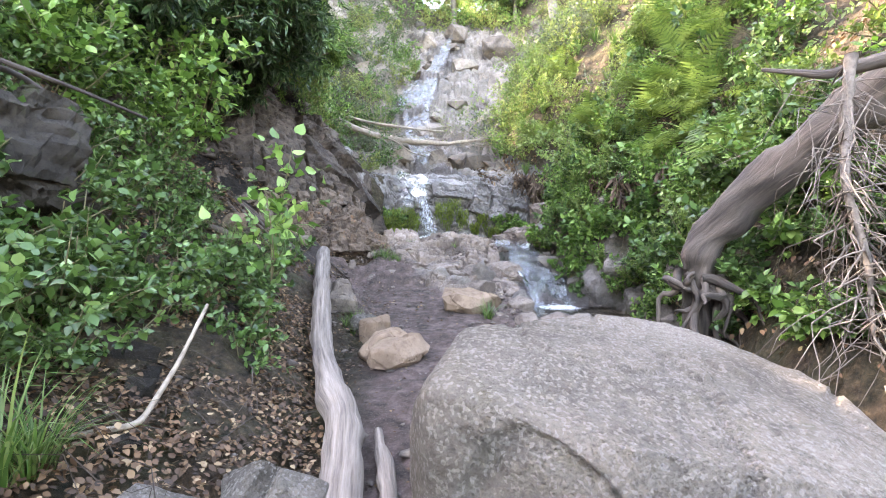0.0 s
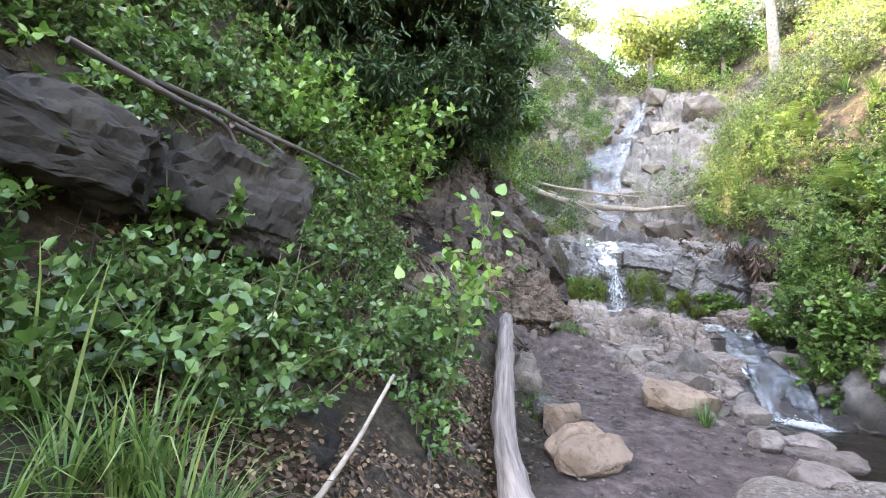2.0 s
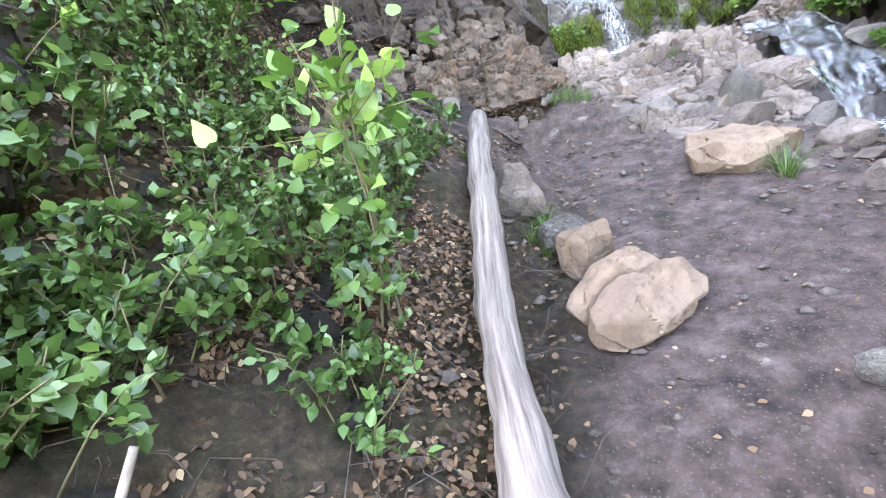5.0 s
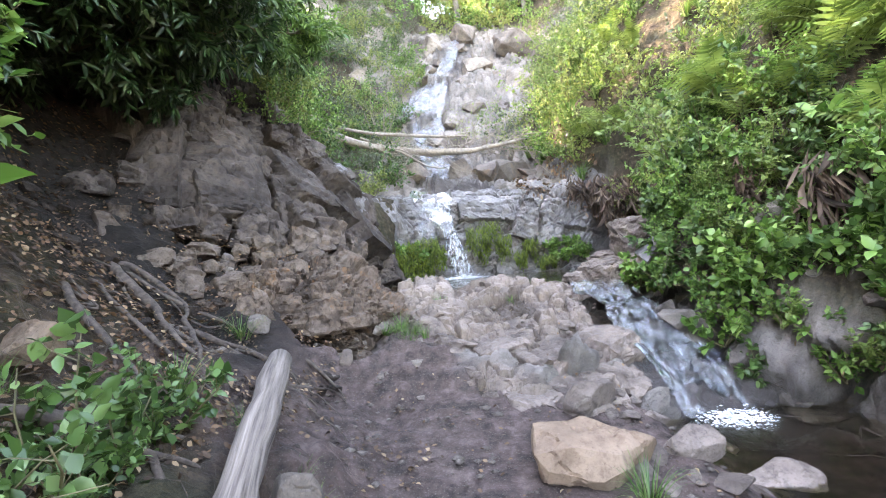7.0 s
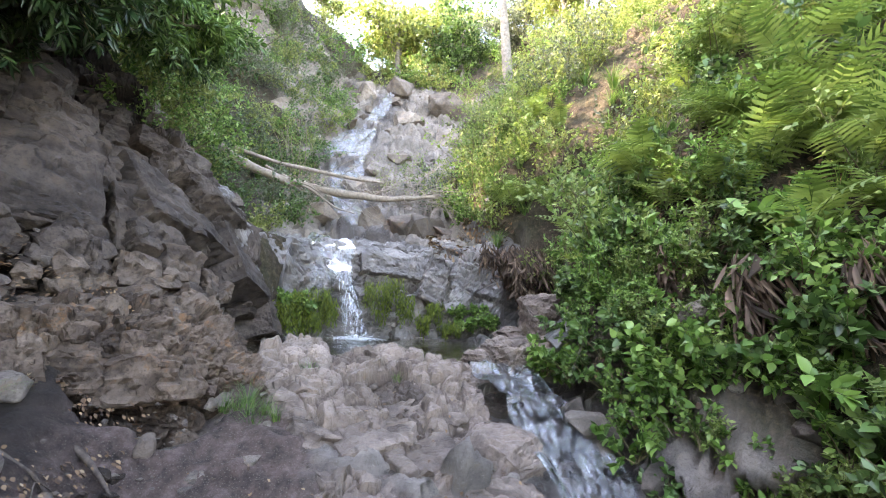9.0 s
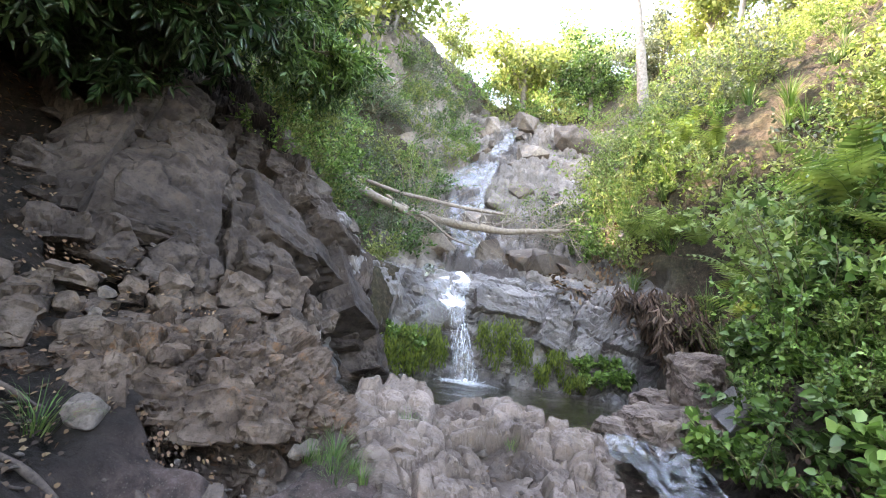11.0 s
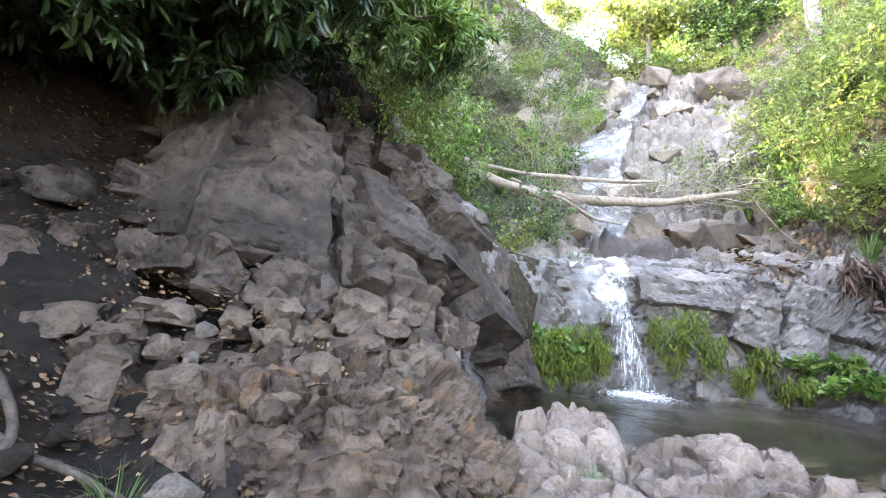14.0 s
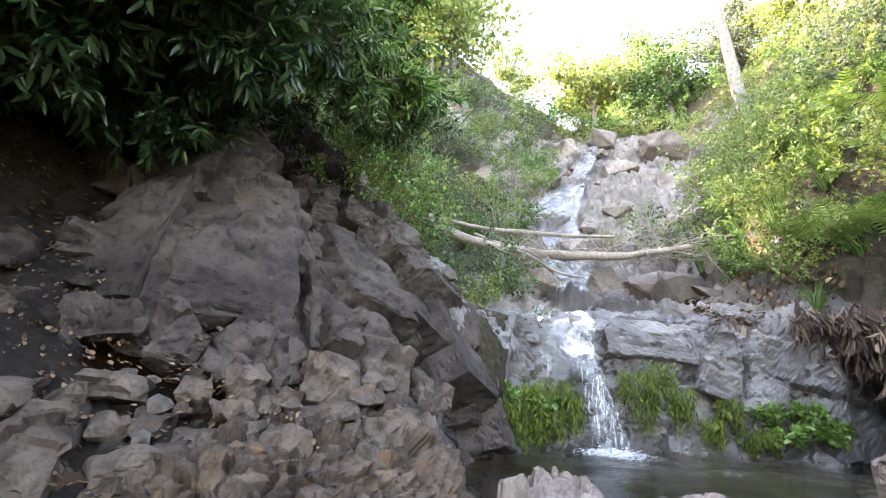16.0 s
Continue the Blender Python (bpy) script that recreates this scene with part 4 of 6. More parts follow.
FALLROCK = [(0.95, 0.9, 0.6, 0.1, 12.4, 2.42, -16, 4, 6), (0.8, 0.8, 0.55, 0.72, 12.42, 2.36, -12, 14, 16), (0.5, 0.6, 0.75, 0.98, 12.15, 2.2, 0, 22, 10), (0.75, 0.9, 1.2, -1.05, 12.1, 2.2, 8, 14, -12), (0.42, 0.4, 0.6, 1.42, 12.3, 2.1, 0, 12, 14),
            (0.9, 0.5, 0.9, -1.2, 11.65, 1.45, 0, 6, 28), (1.5, 0.5, 0.9, 0.4, 12.3, 1.5, 0, 0, 0), (0.9, 0.7, 0.5, -0.75, 12.65, 2.6, -4, 0, 10)]
crags_of(wall, "rock_shoulder", FALLROCK, M_SKIN_WET, 6)
ledge = thing("rock_ledge", "dark mossy rock ledge jutting from the bank", "rock ledge", (-2.5, 1.9, 1.4), kind="structure")
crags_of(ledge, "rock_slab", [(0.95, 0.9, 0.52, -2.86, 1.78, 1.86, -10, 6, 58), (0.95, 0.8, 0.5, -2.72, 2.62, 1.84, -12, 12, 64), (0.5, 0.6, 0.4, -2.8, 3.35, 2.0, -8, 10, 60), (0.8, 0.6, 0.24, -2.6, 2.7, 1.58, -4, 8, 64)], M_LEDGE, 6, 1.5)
step = thing("stone_step", "pale grey broken stone step across the bank", "rock", (-0.8, 2.0, 0.1), kind="structure")
blocks_of(step, "stone_block", [(0.42, 0.3, 0.25, -1.1, 1.8, 0.28, 0, 0, 8), (0.4, 0.3, 0.3, -0.84, 1.92, 0.26, 4, 0, -6), (0.34, 0.28, 0.26, -0.62, 1.98, 0.22, 0, 5, 12)], M_BOULDER)

STONES = [("tan_slab", "tan sandstone rock with a long crack, on the trail", 0.74, 0.36, 0.3, -0.36, 4.05, 16, -4, 52, M_TAN, 3), ("tan_slab", "flat tan sandstone rock split from its neighbour", 0.62, 0.26, 0.3, -0.51, 4.2, 14, -2, 50, M_TAN, 4),
          ("grey_stone", "rounded grey stone beside the split sandstone", 0.46, 0.3, 0.36, -0.62, 4.6, 10, 8, 45, M_TAN, 5), ("grey_stone", "smooth grey stone half sunk in the trail", 0.36, 0.28, 0.28, -0.8, 4.86, 0, 6, 20, M_BOULDER, 6),
          ("grassy_stone", "upright mossy stone at the edge of the trail", 0.46, 0.32, 0.5, -1.06, 5.15, 16, 20, 30, M_SHELF, 7),
          ("tan_rock", "broad tan rock at the foot of the cascade", 0.94, 0.5, 0.34, 0.37, 5.92, 10, 6, 12, M_TAN, 8), ("pale_rock", "pale flat rock beside the small cascade", 0.5, 0.36, 0.3, 0.56, 6.7, 6, 4, 14, M_PALE, 9),
          ("pale_rock", "pale long rock on the pool's edge", 0.46, 0.3, 0.24, 1.02, 6.12, 4, 4, 4, M_PALE, 10), ("pale_rock", "pale flat rock on the pool's edge", 0.46, 0.26, 0.2, 1.46, 5.95, 0, 6, -12, M_PALE, 12),
          ("pale_rock", "small round pale rock on the trail", 0.27, 0.22, 0.22, 0.94, 5.16, 0, 0, 20, M_PALE, 13), ("pale_rock", "wide pale rock between trail and pool", 0.75, 0.3, 0.24, 1.36, 5.28, 4, 0, 5, M_PALE, 14), ("pale_rock", "large pale rock beside the trail", 0.55, 0.6, 0.26, 1.14, 4.42, 4, 8, 30, M_PALE, 15),
          ("pale_rock", "low pale rock sunk in mud", 0.6, 0.34, 0.14, 0.5, 3.62, 0, 4, 12, M_BOULDER, 16), ("round_stone", "round purplish stone lying on dark soil", 0.24, 0.2, 0.2, -2.12, 7.12, 0, 0, 10, M_SHELF, 17), ("pale_rock", "upright pale stone below the shelf", 0.14, 0.12, 0.22, -1.42, 7.3, 0, 8, 20, M_PALE, 18),
          ("pale_rock", "pale rock on the root-covered bank", 0.3, 0.26, 0.22, -2.3, 5.2, 0, 0, 30, M_TAN, 19), ("pool_stone", "flat bluish stone breaking the pool's surface", 0.36, 0.26, 0.14, 0.62, 9.55, 0, 0, 15, M_PALE, 21), ("pool_stone", "flat pale stone at the pool's outlet", 0.4, 0.26, 0.14, 1.0, 9.35, 0, 0, 50, M_PALE, 22)]
for name, label, w, d, h, x, y, tilt, lean, turn, mat, seed in STONES:
    z = max(H1(x, y), 1.1 if name == "pool_stone" else 0.2) + h * 0.3
    me = stone(name, (w, d, h), seed, points=26, rounded=0.1, detail=5, rough=0.028, square=0.45)
    ob = part(name, me, mat)
    ob.matrix_world = pose(x, y, z, tilt, lean, turn)
    tagged(ob, label, "rock", "loose rocks by the trail")
upper = thing("upper_rocks", "sunlit tan rocks at the head of the gorge", "rock", (1, 20, 7), kind="structure")
UPPER = [(0.6, 0.5, 0.8, -0.2, 13.8, 3.5, 0, 8, 10), (1.0, 0.7, 0.6, 0.6, 14.1, 3.6, 0, 0, 20), (1.1, 0.8, 0.6, -1.2, 14.1, 3.6, 0, 0, -12), (2.2, 1.6, 1.3, 2.6, 24, 10.6, 0, 20, 10), (1.2, 1.0, 1.5, -0.7, 25, 11.3, 0, 10, 20), (1.8, 1.4, 1.5, 0.7, 26.2, 12.3, 0, 0, 40),
         (1.6, 1.5, 1.5, 2.6, 21.2, 7.9, 0, 10, 10), (1.8, 1.4, 1.3, 1.8, 18.3, 5.5, 10, 0, 20), (1.5, 1.2, 1.0, 3.8, 22.5, 9.4, 0, 0, 30), (1.8, 1.0, 1.3, -3.6, 19.2, 7.6, 0, 0, 10), (1.5, 1.4, 0.8, 0.9, 22.6, 9.2, 0, 14, 0), (1.7, 1.4, 0.8, -1.4, 19.0, 6.2, 18, 0, 10), (1.4, 1.0, 0.7, -0.6, 17.2, 4.9, 14, 0, 30), (2.4, 1.4, 1.6, 4.6, 24.2, 10.8, 0, 10, 0)]
blocks_of(upper, "rock_block", UPPER, M_SHELF)


def slope_turn(x, y, g, follow):
    """A turn that lays a rock with the slope under it."""
    e = 0.15
    n = Vector(((H1(x - e, y) - H1(x + e, y)) / (2 * e), (H1(x, y - e) - H1(x, y + e)) / (2 * e), 1)).normalized()
    n = Vector((0, 0, 1)).lerp(n, follow).normalized()
    return n.to_track_quat("Z", "Y").to_matrix().to_4x4() @ pose(0, 0, 0, g.normal(0, 9), g.normal(0, 9), g.uniform(0, 360))


def stone_field(parent, name, mat, n, x0, x1, y0, y1, low, high, seed, keep=None, follow=0.6, rise=0.1, flat=0.65, kinds=9):
    """Many loose blocks bedded in the slope, each a part of its rock; a few unlike shapes shared among them."""
    g = np.random.default_rng(seed)
    meshes = []
    for k in range(kinds):
        me = stone(name, (1.0, g.uniform(0.6, 1.0), g.uniform(0.8, 1.2) * flat), seed * 50 + k, points=13, rounded=0.03, detail=2, rough=0.022, square=0.7)
        me.materials.append(mat)
        meshes.append(me)
    x, y = g.uniform(x0, x1, n), g.uniform(y0, y1, n)
    for k in range(n):
        if keep is not None and not keep(x[k], y[k]):
            continue
        s = low * (high / low) ** (g.uniform(0, 1) ** 1.5)
        ob = new(name, meshes[k % kinds])
        ob.parent = parent
        ob.matrix_parent_inverse = parent.matrix_world.inverted()
        ob.matrix_world = Matrix.Translation((x[k], y[k], H1(x[k], y[k]) + s * (rise - 0.1))) @ slope_turn(x[k], y[k], g, follow) @ Matrix.Scale(s, 4)


bpy.context.view_layer.update()
stone_field(shelf, "rock_block", M_SHELF, 70, -3.2, -0.7, 7.0, 8.5, 0.06, 0.2, 1, lambda x, y: foot_left(y) - 1.7 < x < foot_left(y) + 0.45 and y + 0.3 * (x + 2) > 7.25)
stone_field(cliff, "rock_block", M_CLIFF, 30, -4.6, -1.6, 9.4, 11.4, 0.25, 0.7, 2, lambda x, y: foot_left(y) - 3.2 < x < foot_left(y) - 0.3, follow=0.85, rise=-0.1)
stone_field(rim, "rock_slab", M_PALE, 90, -1.1, 1.5, 6.4, 9.0, 0.07, 0.26, 3, lambda x, y: abs(x - creek_x(y)) > 0.3 and x > rim_left(y), follow=0.8, rise=0.0, flat=0.5)
stone_field(rim, "rock_slab", M_WET, 34, 1.3, 2.3, 8.5, 11.6, 0.2, 0.55, 4, lambda x, y: x > foot_right(y) - 0.45, follow=0.5, rise=0.0)
stone_field(upper, "rock_block", M_SHELF, 150, -3.5, 5.5, 12.8, 27.0, 0.35, 1.5, 6, lambda x, y: foot_left(y) - 0.3 < x < foot_right(y) + 0.7, follow=0.5, rise=0.0)
banks = thing("creek_bank_rocks", "dark damp rocks along the creek's foot", "rock", (2.3, 7, 0.3), kind="structure")
bpy.context.view_layer.update()
stone_field(banks, "rock_block", M_CLIFF, 130, 1.7, 3.5, 4.8, 8.6, 0.16, 0.6, 7, lambda x, y: -0.25 < x - foot_right(y) < 0.6)
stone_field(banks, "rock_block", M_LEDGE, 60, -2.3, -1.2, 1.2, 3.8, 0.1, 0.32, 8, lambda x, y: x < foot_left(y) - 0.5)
stone_field(banks, "rock_block", M_SKIN_BENCH, 80, -4.4, -2.2, 6.2, 8.1, 0.06, 0.26, 10, lambda x, y: x < foot_left(y) - 1.0)
stone_field(banks, "rock_block", M_SKIN_BENCH, 130, -3.4, -1.3, 6.0, 7.4, 0.03, 0.13, 12, kinds=6)
stone_field(banks, "rock_block", M_PALE, 30, 0.5, 1.5, 5.6, 7.2, 0.12, 0.3, 9, flat=0.5)
# pebbles and crumbs of stone
g = np.random.default_rng(5)
PX, PY = g.uniform(-3.0, 1.6, 1500), g.uniform(2.0, 8.4, 1500)
keep = (PX > foot_left(PY) - 1.6) & (PX < 1.3)
PX, PY = PX[keep], PY[keep]
PZ = height(PX, PY)
ico = [(0, 0, 1), (0.9, 0, 0.3), (0.2, 0.8, 0.35), (-0.8, 0.4, 0.3), (-0.7, -0.6, 0.3), (0.3, -0.85, 0.3), (0, 0, -0.7)]
icof = np.array([(0, 1, 2), (0, 2, 3), (0, 3, 4), (0, 4, 5), (0, 5, 1), (6, 2, 1), (6, 3, 2), (6, 4, 3), (6, 5, 4), (6, 1, 5)])
S = g.gamma(2.0, 0.006, len(PX))[:, None] + 0.006
T = np.array(ico)[None] * g.uniform(0.6, 1.3, (len(PX), 7, 3)) * S[:, :, None] * np.array([1.2, 1, 0.7])
T += np.stack([PX, PY, PZ + 0.004], 1)[:, None, :]
tagged(part("pebbles", mesh_from("pebbles", T.reshape(-1, 3), (icof[None] + 7 * np.arange(len(PX))[:, None, None]).reshape(-1, 3)), M_SHELF), "small pale pebbles scattered over dark mud", "pebbles", kind="stuff")


# ---- running water ----
def ribbon(name, label, centre, widths, mat, cross=13, lift=0.0, rough=0.02, seed=0, side=None, bulge=0.0, per=8):
    c = np.asarray(centre, float)
    n = len(c) * per
    u = np.linspace(0, len(c) - 1, n)
    p = np.stack([np.interp(u, np.arange(len(c)), c[:, k]) for k in range(3)], 1)
    for _ in range(per):
        p[1:-1] = (p[:-2] + 2 * p[1:-1] + p[2:]) / 4
    w = np.interp(u, np.arange(len(c)), widths)
    t = np.gradient(p, axis=0)
    s = np.tile(np.array(side if side else (1.0, 0.15, 0)), (n, 1)) if side else np.cross(t, (0, 0, 1))
    s /= np.linalg.norm(s, axis=1)[:, None] + 1e-9
    a = np.linspace(-0.5, 0.5, cross)
    edge = 1 + 0.25 * vnoise(np.stack([u * 0.9, np.zeros(n), np.zeros(n)], 1), 1.0, seed)
    q = p[:, None, :] + s[:, None, :] * (a[None, :, None] * (w * edge)[:, None, None])
    q[:, :, 1] -= bulge * (1 - (2 * a) ** 2)[None, :]
    q = q.reshape(-1, 3)
    q[:, 2] += lift + rough * fbm(q, 5, 3, seed)
    return tagged(part(name, shade(mesh_from(name, q, grid_faces(cross, n))), mat), label, "water", kind="structure")


def surface_run(xs, ys, lift):
    return [(x, y, H1(x, y) + lift) for x, y in zip(xs, ys)]


ribbon("waterfall", "narrow white waterfall dropping into the pool", [(-0.72, 12.9, 2.93), (-0.72, 12.3, 2.86), (-0.72, 12.02, 2.68), (-0.7, 11.88, 2.42), (-0.56, 11.62, 2.25), (-0.44, 11.5, 1.9), (-0.34, 11.42, 1.5), (-0.29, 11.4, 1.2)], [0.6, 0.55, 0.5, 0.46, 0.36, 0.3, 0.34, 0.42], M_FALL, side=(1, 0.1, 0), bulge=0.06, rough=0.04)
ribbon("water_sheet", "thin film of water running over the rock shoulder", [(-1.1, 12.6, 2.98), (-0.98, 11.9, 2.75), (-0.9, 11.6, 2.3), (-0.85, 11.5, 2.0)], [0.3, 0.5, 0.55, 0.3], M_SHEET, side=(1, -0.2, 0), rough=0.03)
cy = np.linspace(9.3, 7.05, 10)
ribbon("cascade", "small cascade sliding over dark rock into the lower pool", surface_run(creek_x(cy), cy, 0.07), np.interp(cy, [7, 7.6, 8.3, 9.3], [0.85, 0.75, 0.6, 0.6]), M_SHEET, cross=21, rough=0.045, seed=4)
ribbon("cascade_strand", "white strand of water beside the cascade", [(1.22, 7.6, 0.78), (1.3, 7.3, 0.62), (1.38, 7.1, 0.42), (1.48, 6.95, 0.26)], [0.06, 0.08, 0.1, 0.2], M_SHEET, side=(1, 0.3, 0), rough=0.03, seed=8)
uy = np.array([27, 25.5, 24, 23, 21.5, 20.3, 19.2, 18.2, 17, 15.5, 14, 13])
ux = np.interp(uy, [13, 15, 17, 19, 21, 23, 27], [-0.7, -0.7, -0.9, -1.3, -0.9, -0.3, 0.5])
ribbon("upper_cascade", "stepped cascade running down pale slabs in the gorge", surface_run(ux, uy, 0.22), [0.5, 0.5, 0.6, 0.7, 0.8, 1.3, 1.7, 1.3, 1.1, 0.7, 0.6, 0.6], M_SHEET, cross=17, rough=0.12, seed=6)


def splash(name, label, x, y, z, r, seed):
    g = np.random.default_rng(seed)
    a, rr = g.uniform(0, 2 * np.pi, 700), r * np.sqrt(g.uniform(0, 1, 700)) * g.uniform(0.5, 1, 700)
    at = np.stack([x + np.cos(a) * rr * 1.3, y + np.sin(a) * rr, np.full(700, z + 0.012) + g.exponential(0.02, 700) * (1 - rr / r)], 1)
    T = np.array(ico)[None] * (g.uniform(0.006, 0.022, 700) * (1.15 - rr / r))[:, None, None] * np.array([1.4, 1.2, 0.5]) + at[:, None, :]
    tagged(part(name, mesh_from(name, T.reshape(-1, 3), (icof[None] + 7 * np.arange(700)[:, None, None]).reshape(-1, 3)), M_FOAM), label, "foam", kind="stuff")


M_FOAM = plain_material("white_foam", (0.75, 0.8, 0.84), (0.9, 0.92, 0.94), 8, 0.3, 0.002)
splash("foam", "white foam where the waterfall meets the pool", -0.27, 11.36, POOL_Z, 0.42, 1)
splash("foam", "white foam at the foot of the small cascade", 1.72, 6.88, LOW_Z, 0.3, 2)


# ---- logs, roots and branches ----
def tapered(name, pts, radii, sides, mat, label, category, wobble=0.2, seed=1, parent=None):
    v, q, c = tube(pts, radii, sides, wobble, seed)
    me = shade(mesh_from(name, v, np.concatenate([q[:, [0, 1, 2]], q[:, [0, 2, 3]], c])))
    run = np.concatenate([[0], np.cumsum(np.linalg.norm(np.diff(pts, axis=0), axis=1))])
    turn = np.linspace(0, 2 * np.pi, sides, endpoint=False)
    r = float(np.mean(radii))
    grain = np.stack([np.tile(np.cos(turn) * r, len(run)), np.tile(np.sin(turn) * r, len(run)), np.repeat(run, sides)], 1)
    grain = np.vstack([grain, (0, 0, 0), (0, 0, run[-1])]) + seed * 3.1
    me.attributes.new("grain", "FLOAT_VECTOR", "POINT").data.foreach_set("vector", grain.astype(np.float32).ravel())
    ob = part(name, me, mat, parent)
    return tagged(ob, label, category) if not parent else ob


def bend(points, n=40):
    c = np.asarray(points, float)
    u = np.linspace(0, len(c) - 1, n)
    p = np.stack([np.interp(u, np.arange(len(c)), c[:, k]) for k in range(3)], 1)
    for _ in range(4):
        p[1:-1] = (p[:-2] + 2 * p[1:-1] + p[2:]) / 4
    return p


LOG = [(-0.36, 1.5, 0.06), (-0.45, 2.15, 0.16), (-0.52, 2.55, 0.3), (-0.69, 2.95, 0.36), (-0.9, 3.5, 0.44), (-1.1, 4.25, 0.62), (-1.28, 5.0, 0.86), (-1.58, 6.2, 1.08)]
tapered("log", bend(LOG, 60), (0.095, 0.1, 0.098, 0.09, 0.085, 0.088, 0.085), 18, M_LOG, "bare weathered grey log lying along the bank", "log", 0.22, 4)
tapered("broken_branch", bend([(-0.2, 1.75, 0.1), (-0.23, 2.1, 0.12), (-0.36, 2.7, 0.2)]), (0.055, 0.06, 0.03), 10, M_LOG, "short broken grey branch beside the boulder", "branch", 0.4, 5)
tapered("stick", bend([(-1.55, 1.9, 0.5), (-1.32, 2.05, 0.5), (-1.26, 2.25, 0.72), (-1.22, 2.45, 0.97)]), (0.015, 0.014, 0.011, 0.008), 8, M_TWIG, "pale bent stick leaning on the leafy bank", "stick", 0.2, 6)
dead = tapered("fallen_tree", bend([(2.3, 4.15, 0.3), (2.2, 4.05, 0.95), (2.27, 3.98, 1.4), (2.65, 3.6, 1.93), (2.97, 3.2, 2.37), (3.6, 2.5, 3.1)]), (0.09, 0.13, 0.15, 0.16, 0.16, 0.15), 18, M_DEADLOG, "old fallen trunk slanting down the steep bank", "fallen tree", 0.35, 7)
g = np.random.default_rng(12)
for k in range(20):
    a = np.array([2.22, 4.02, 1.0]) + g.normal(0, 0.09, 3)
    b = a + np.array([g.uniform(-0.4, 0.4), g.uniform(-0.35, 0.1), g.uniform(-0.75, 0.05)])
    tapered("root", curve_between(a, b, 0.02, 0.15, 10, 40 + k), (0.045, 0.028, 0.008), 6, M_DEADLOG, "", "", 0.2, k, dead)
snag = thing("dead_branch", "bare pale dead branch with many hanging twigs", "branch", (0, 0, 0))
main = bend([(2.56, 3.0, 2.5), (2.55, 3.0, 2.4), (2.5, 2.95, 1.95), (2.38, 2.8, 1.65), (2.45, 2.7, 1.2), (2.4, 2.6, 0.8)])
tapered("limb", main, (0.036, 0.034, 0.028, 0.02, 0.01), 10, M_SNAG, "", "", 0.2, 3, snag)
tapered("limb", bend([(3.3, 3.0, 2.5), (2.8, 3.0, 2.48), (2.5, 3.1, 2.4), (2.2, 3.3, 2.5)]), (0.06, 0.05, 0.03, 0.012), 10, M_DEADLOG, "", "", 0.2, 5, snag)
runs = []
for k in range(150):
    a = main[g.integers(8, 40)] + g.normal(0, 0.02, 3)
    b = a + np.array([g.normal(0.08, 0.3), g.normal(0, 0.25), -g.uniform(0.15, 0.9)])
    b[2] = max(b[2], 0.3)
    runs.append((curve_between(a, b, 0.05, 0.18, 9, 200 + k), (g.uniform(0.003, 0.008), 0.0015), 4))
for run in runs:
    part("twig", tubes_mesh("twig", [run]), M_SNAG, snag)

ROOTS = [([(-3.1, 6.7), (-2.7, 6.4), (-2.42, 6.27), (-2.15, 6.05), (-1.95, 6.1)], 0.035), ([(-2.42, 6.27), (-2.2, 6.5), (-1.9, 6.75), (-1.6, 6.8)], 0.022), ([(-3.1, 6.72), (-2.97, 6.8), (-2.77, 6.83), (-2.55, 6.8), (-2.4, 6.55), (-2.2, 6.3), (-1.99, 6.02), (-1.8, 5.9)], 0.026), ([(-2.52, 6.8), (-2.4, 6.9), (-2.3, 7.01), (-2.05, 7.05)], 0.019), ([(-2.5, 6.79), (-2.6, 6.68), (-2.8, 6.6), (-2.95, 6.6)], 0.022),
         ([(-2.4, 4.6), (-2.05, 4.85), (-1.9, 5.05), (-1.7, 5.05), (-1.45, 5.25)], 0.035), ([(-2.8, 5.9), (-2.5, 5.7), (-2.25, 5.6), (-2.1, 5.4)], 0.025), ([(-2.9, 6.2), (-2.4, 5.95), (-2.1, 5.85), (-1.8, 5.9)], 0.018), ([(-2.2, 6.45), (-1.9, 6.4), (-1.7, 6.5), (-1.4, 6.55)], 0.016),
         ([(-2.0, 6.9), (-1.75, 7.1), (-1.5, 7.05), (-1.3, 6.9)], 0.02), ([(-1.75, 6.3), (-1.6, 6.6), (-1.35, 6.95)], 0.014)]
for k, (way, r) in enumerate(ROOTS):
    w = bend([(x, y, 0) for x, y in way], 36)
    w[:, :2] += 0.035 * np.stack([vnoise(w + k * 7, 6, 1), vnoise(w + k * 7, 6, 2)], 1)
    w[:, 2] = height(w[:, 0], w[:, 1]) + r * 0.6 + 0.02 - 0.16 * np.abs(np.linspace(-1, 1, 36)) ** 7
    old = tapered("root", w, (r * 0.8, r, r * 0.85, r * 0.6, r * 0.25), 8, M_ROOT, "gnarled brown tree root creeping over bare soil", "root", 0.4, k)
    for j in range(4):
        a = w[6 + 7 * j]
        if a[1] > 6.75:
            continue
        b = a + np.array([g.normal(0.15, 0.3), g.normal(0, 0.3), 0])
        c_ = curve_between(a, b, 0, 0.12, 14, 600 + 7 * k + j)
        c_[:, 2] = height(c_[:, 0], c_[:, 1]) + 0.025 - 0.1 * np.linspace(0, 1, 14) ** 5
        c_[0, 2] = a[2]
        tapered("rootlet", c_, (r * 0.5, r * 0.35, r * 0.12), 6, M_ROOT, "", "", 0.3, j, old)

fallen = thing("fallen_branch", "bare pale branch fallen across the creek", "branch", (0, 0, 0))
bough = bend([(-3.71, 13.9, 5.19), (-3.04, 13.8, 4.55), (-1.97, 13.6, 4.13), (-0.9, 13.5, 3.95), (0.05, 13.4, 3.88), (1.1, 13.3, 4.0)], 50)
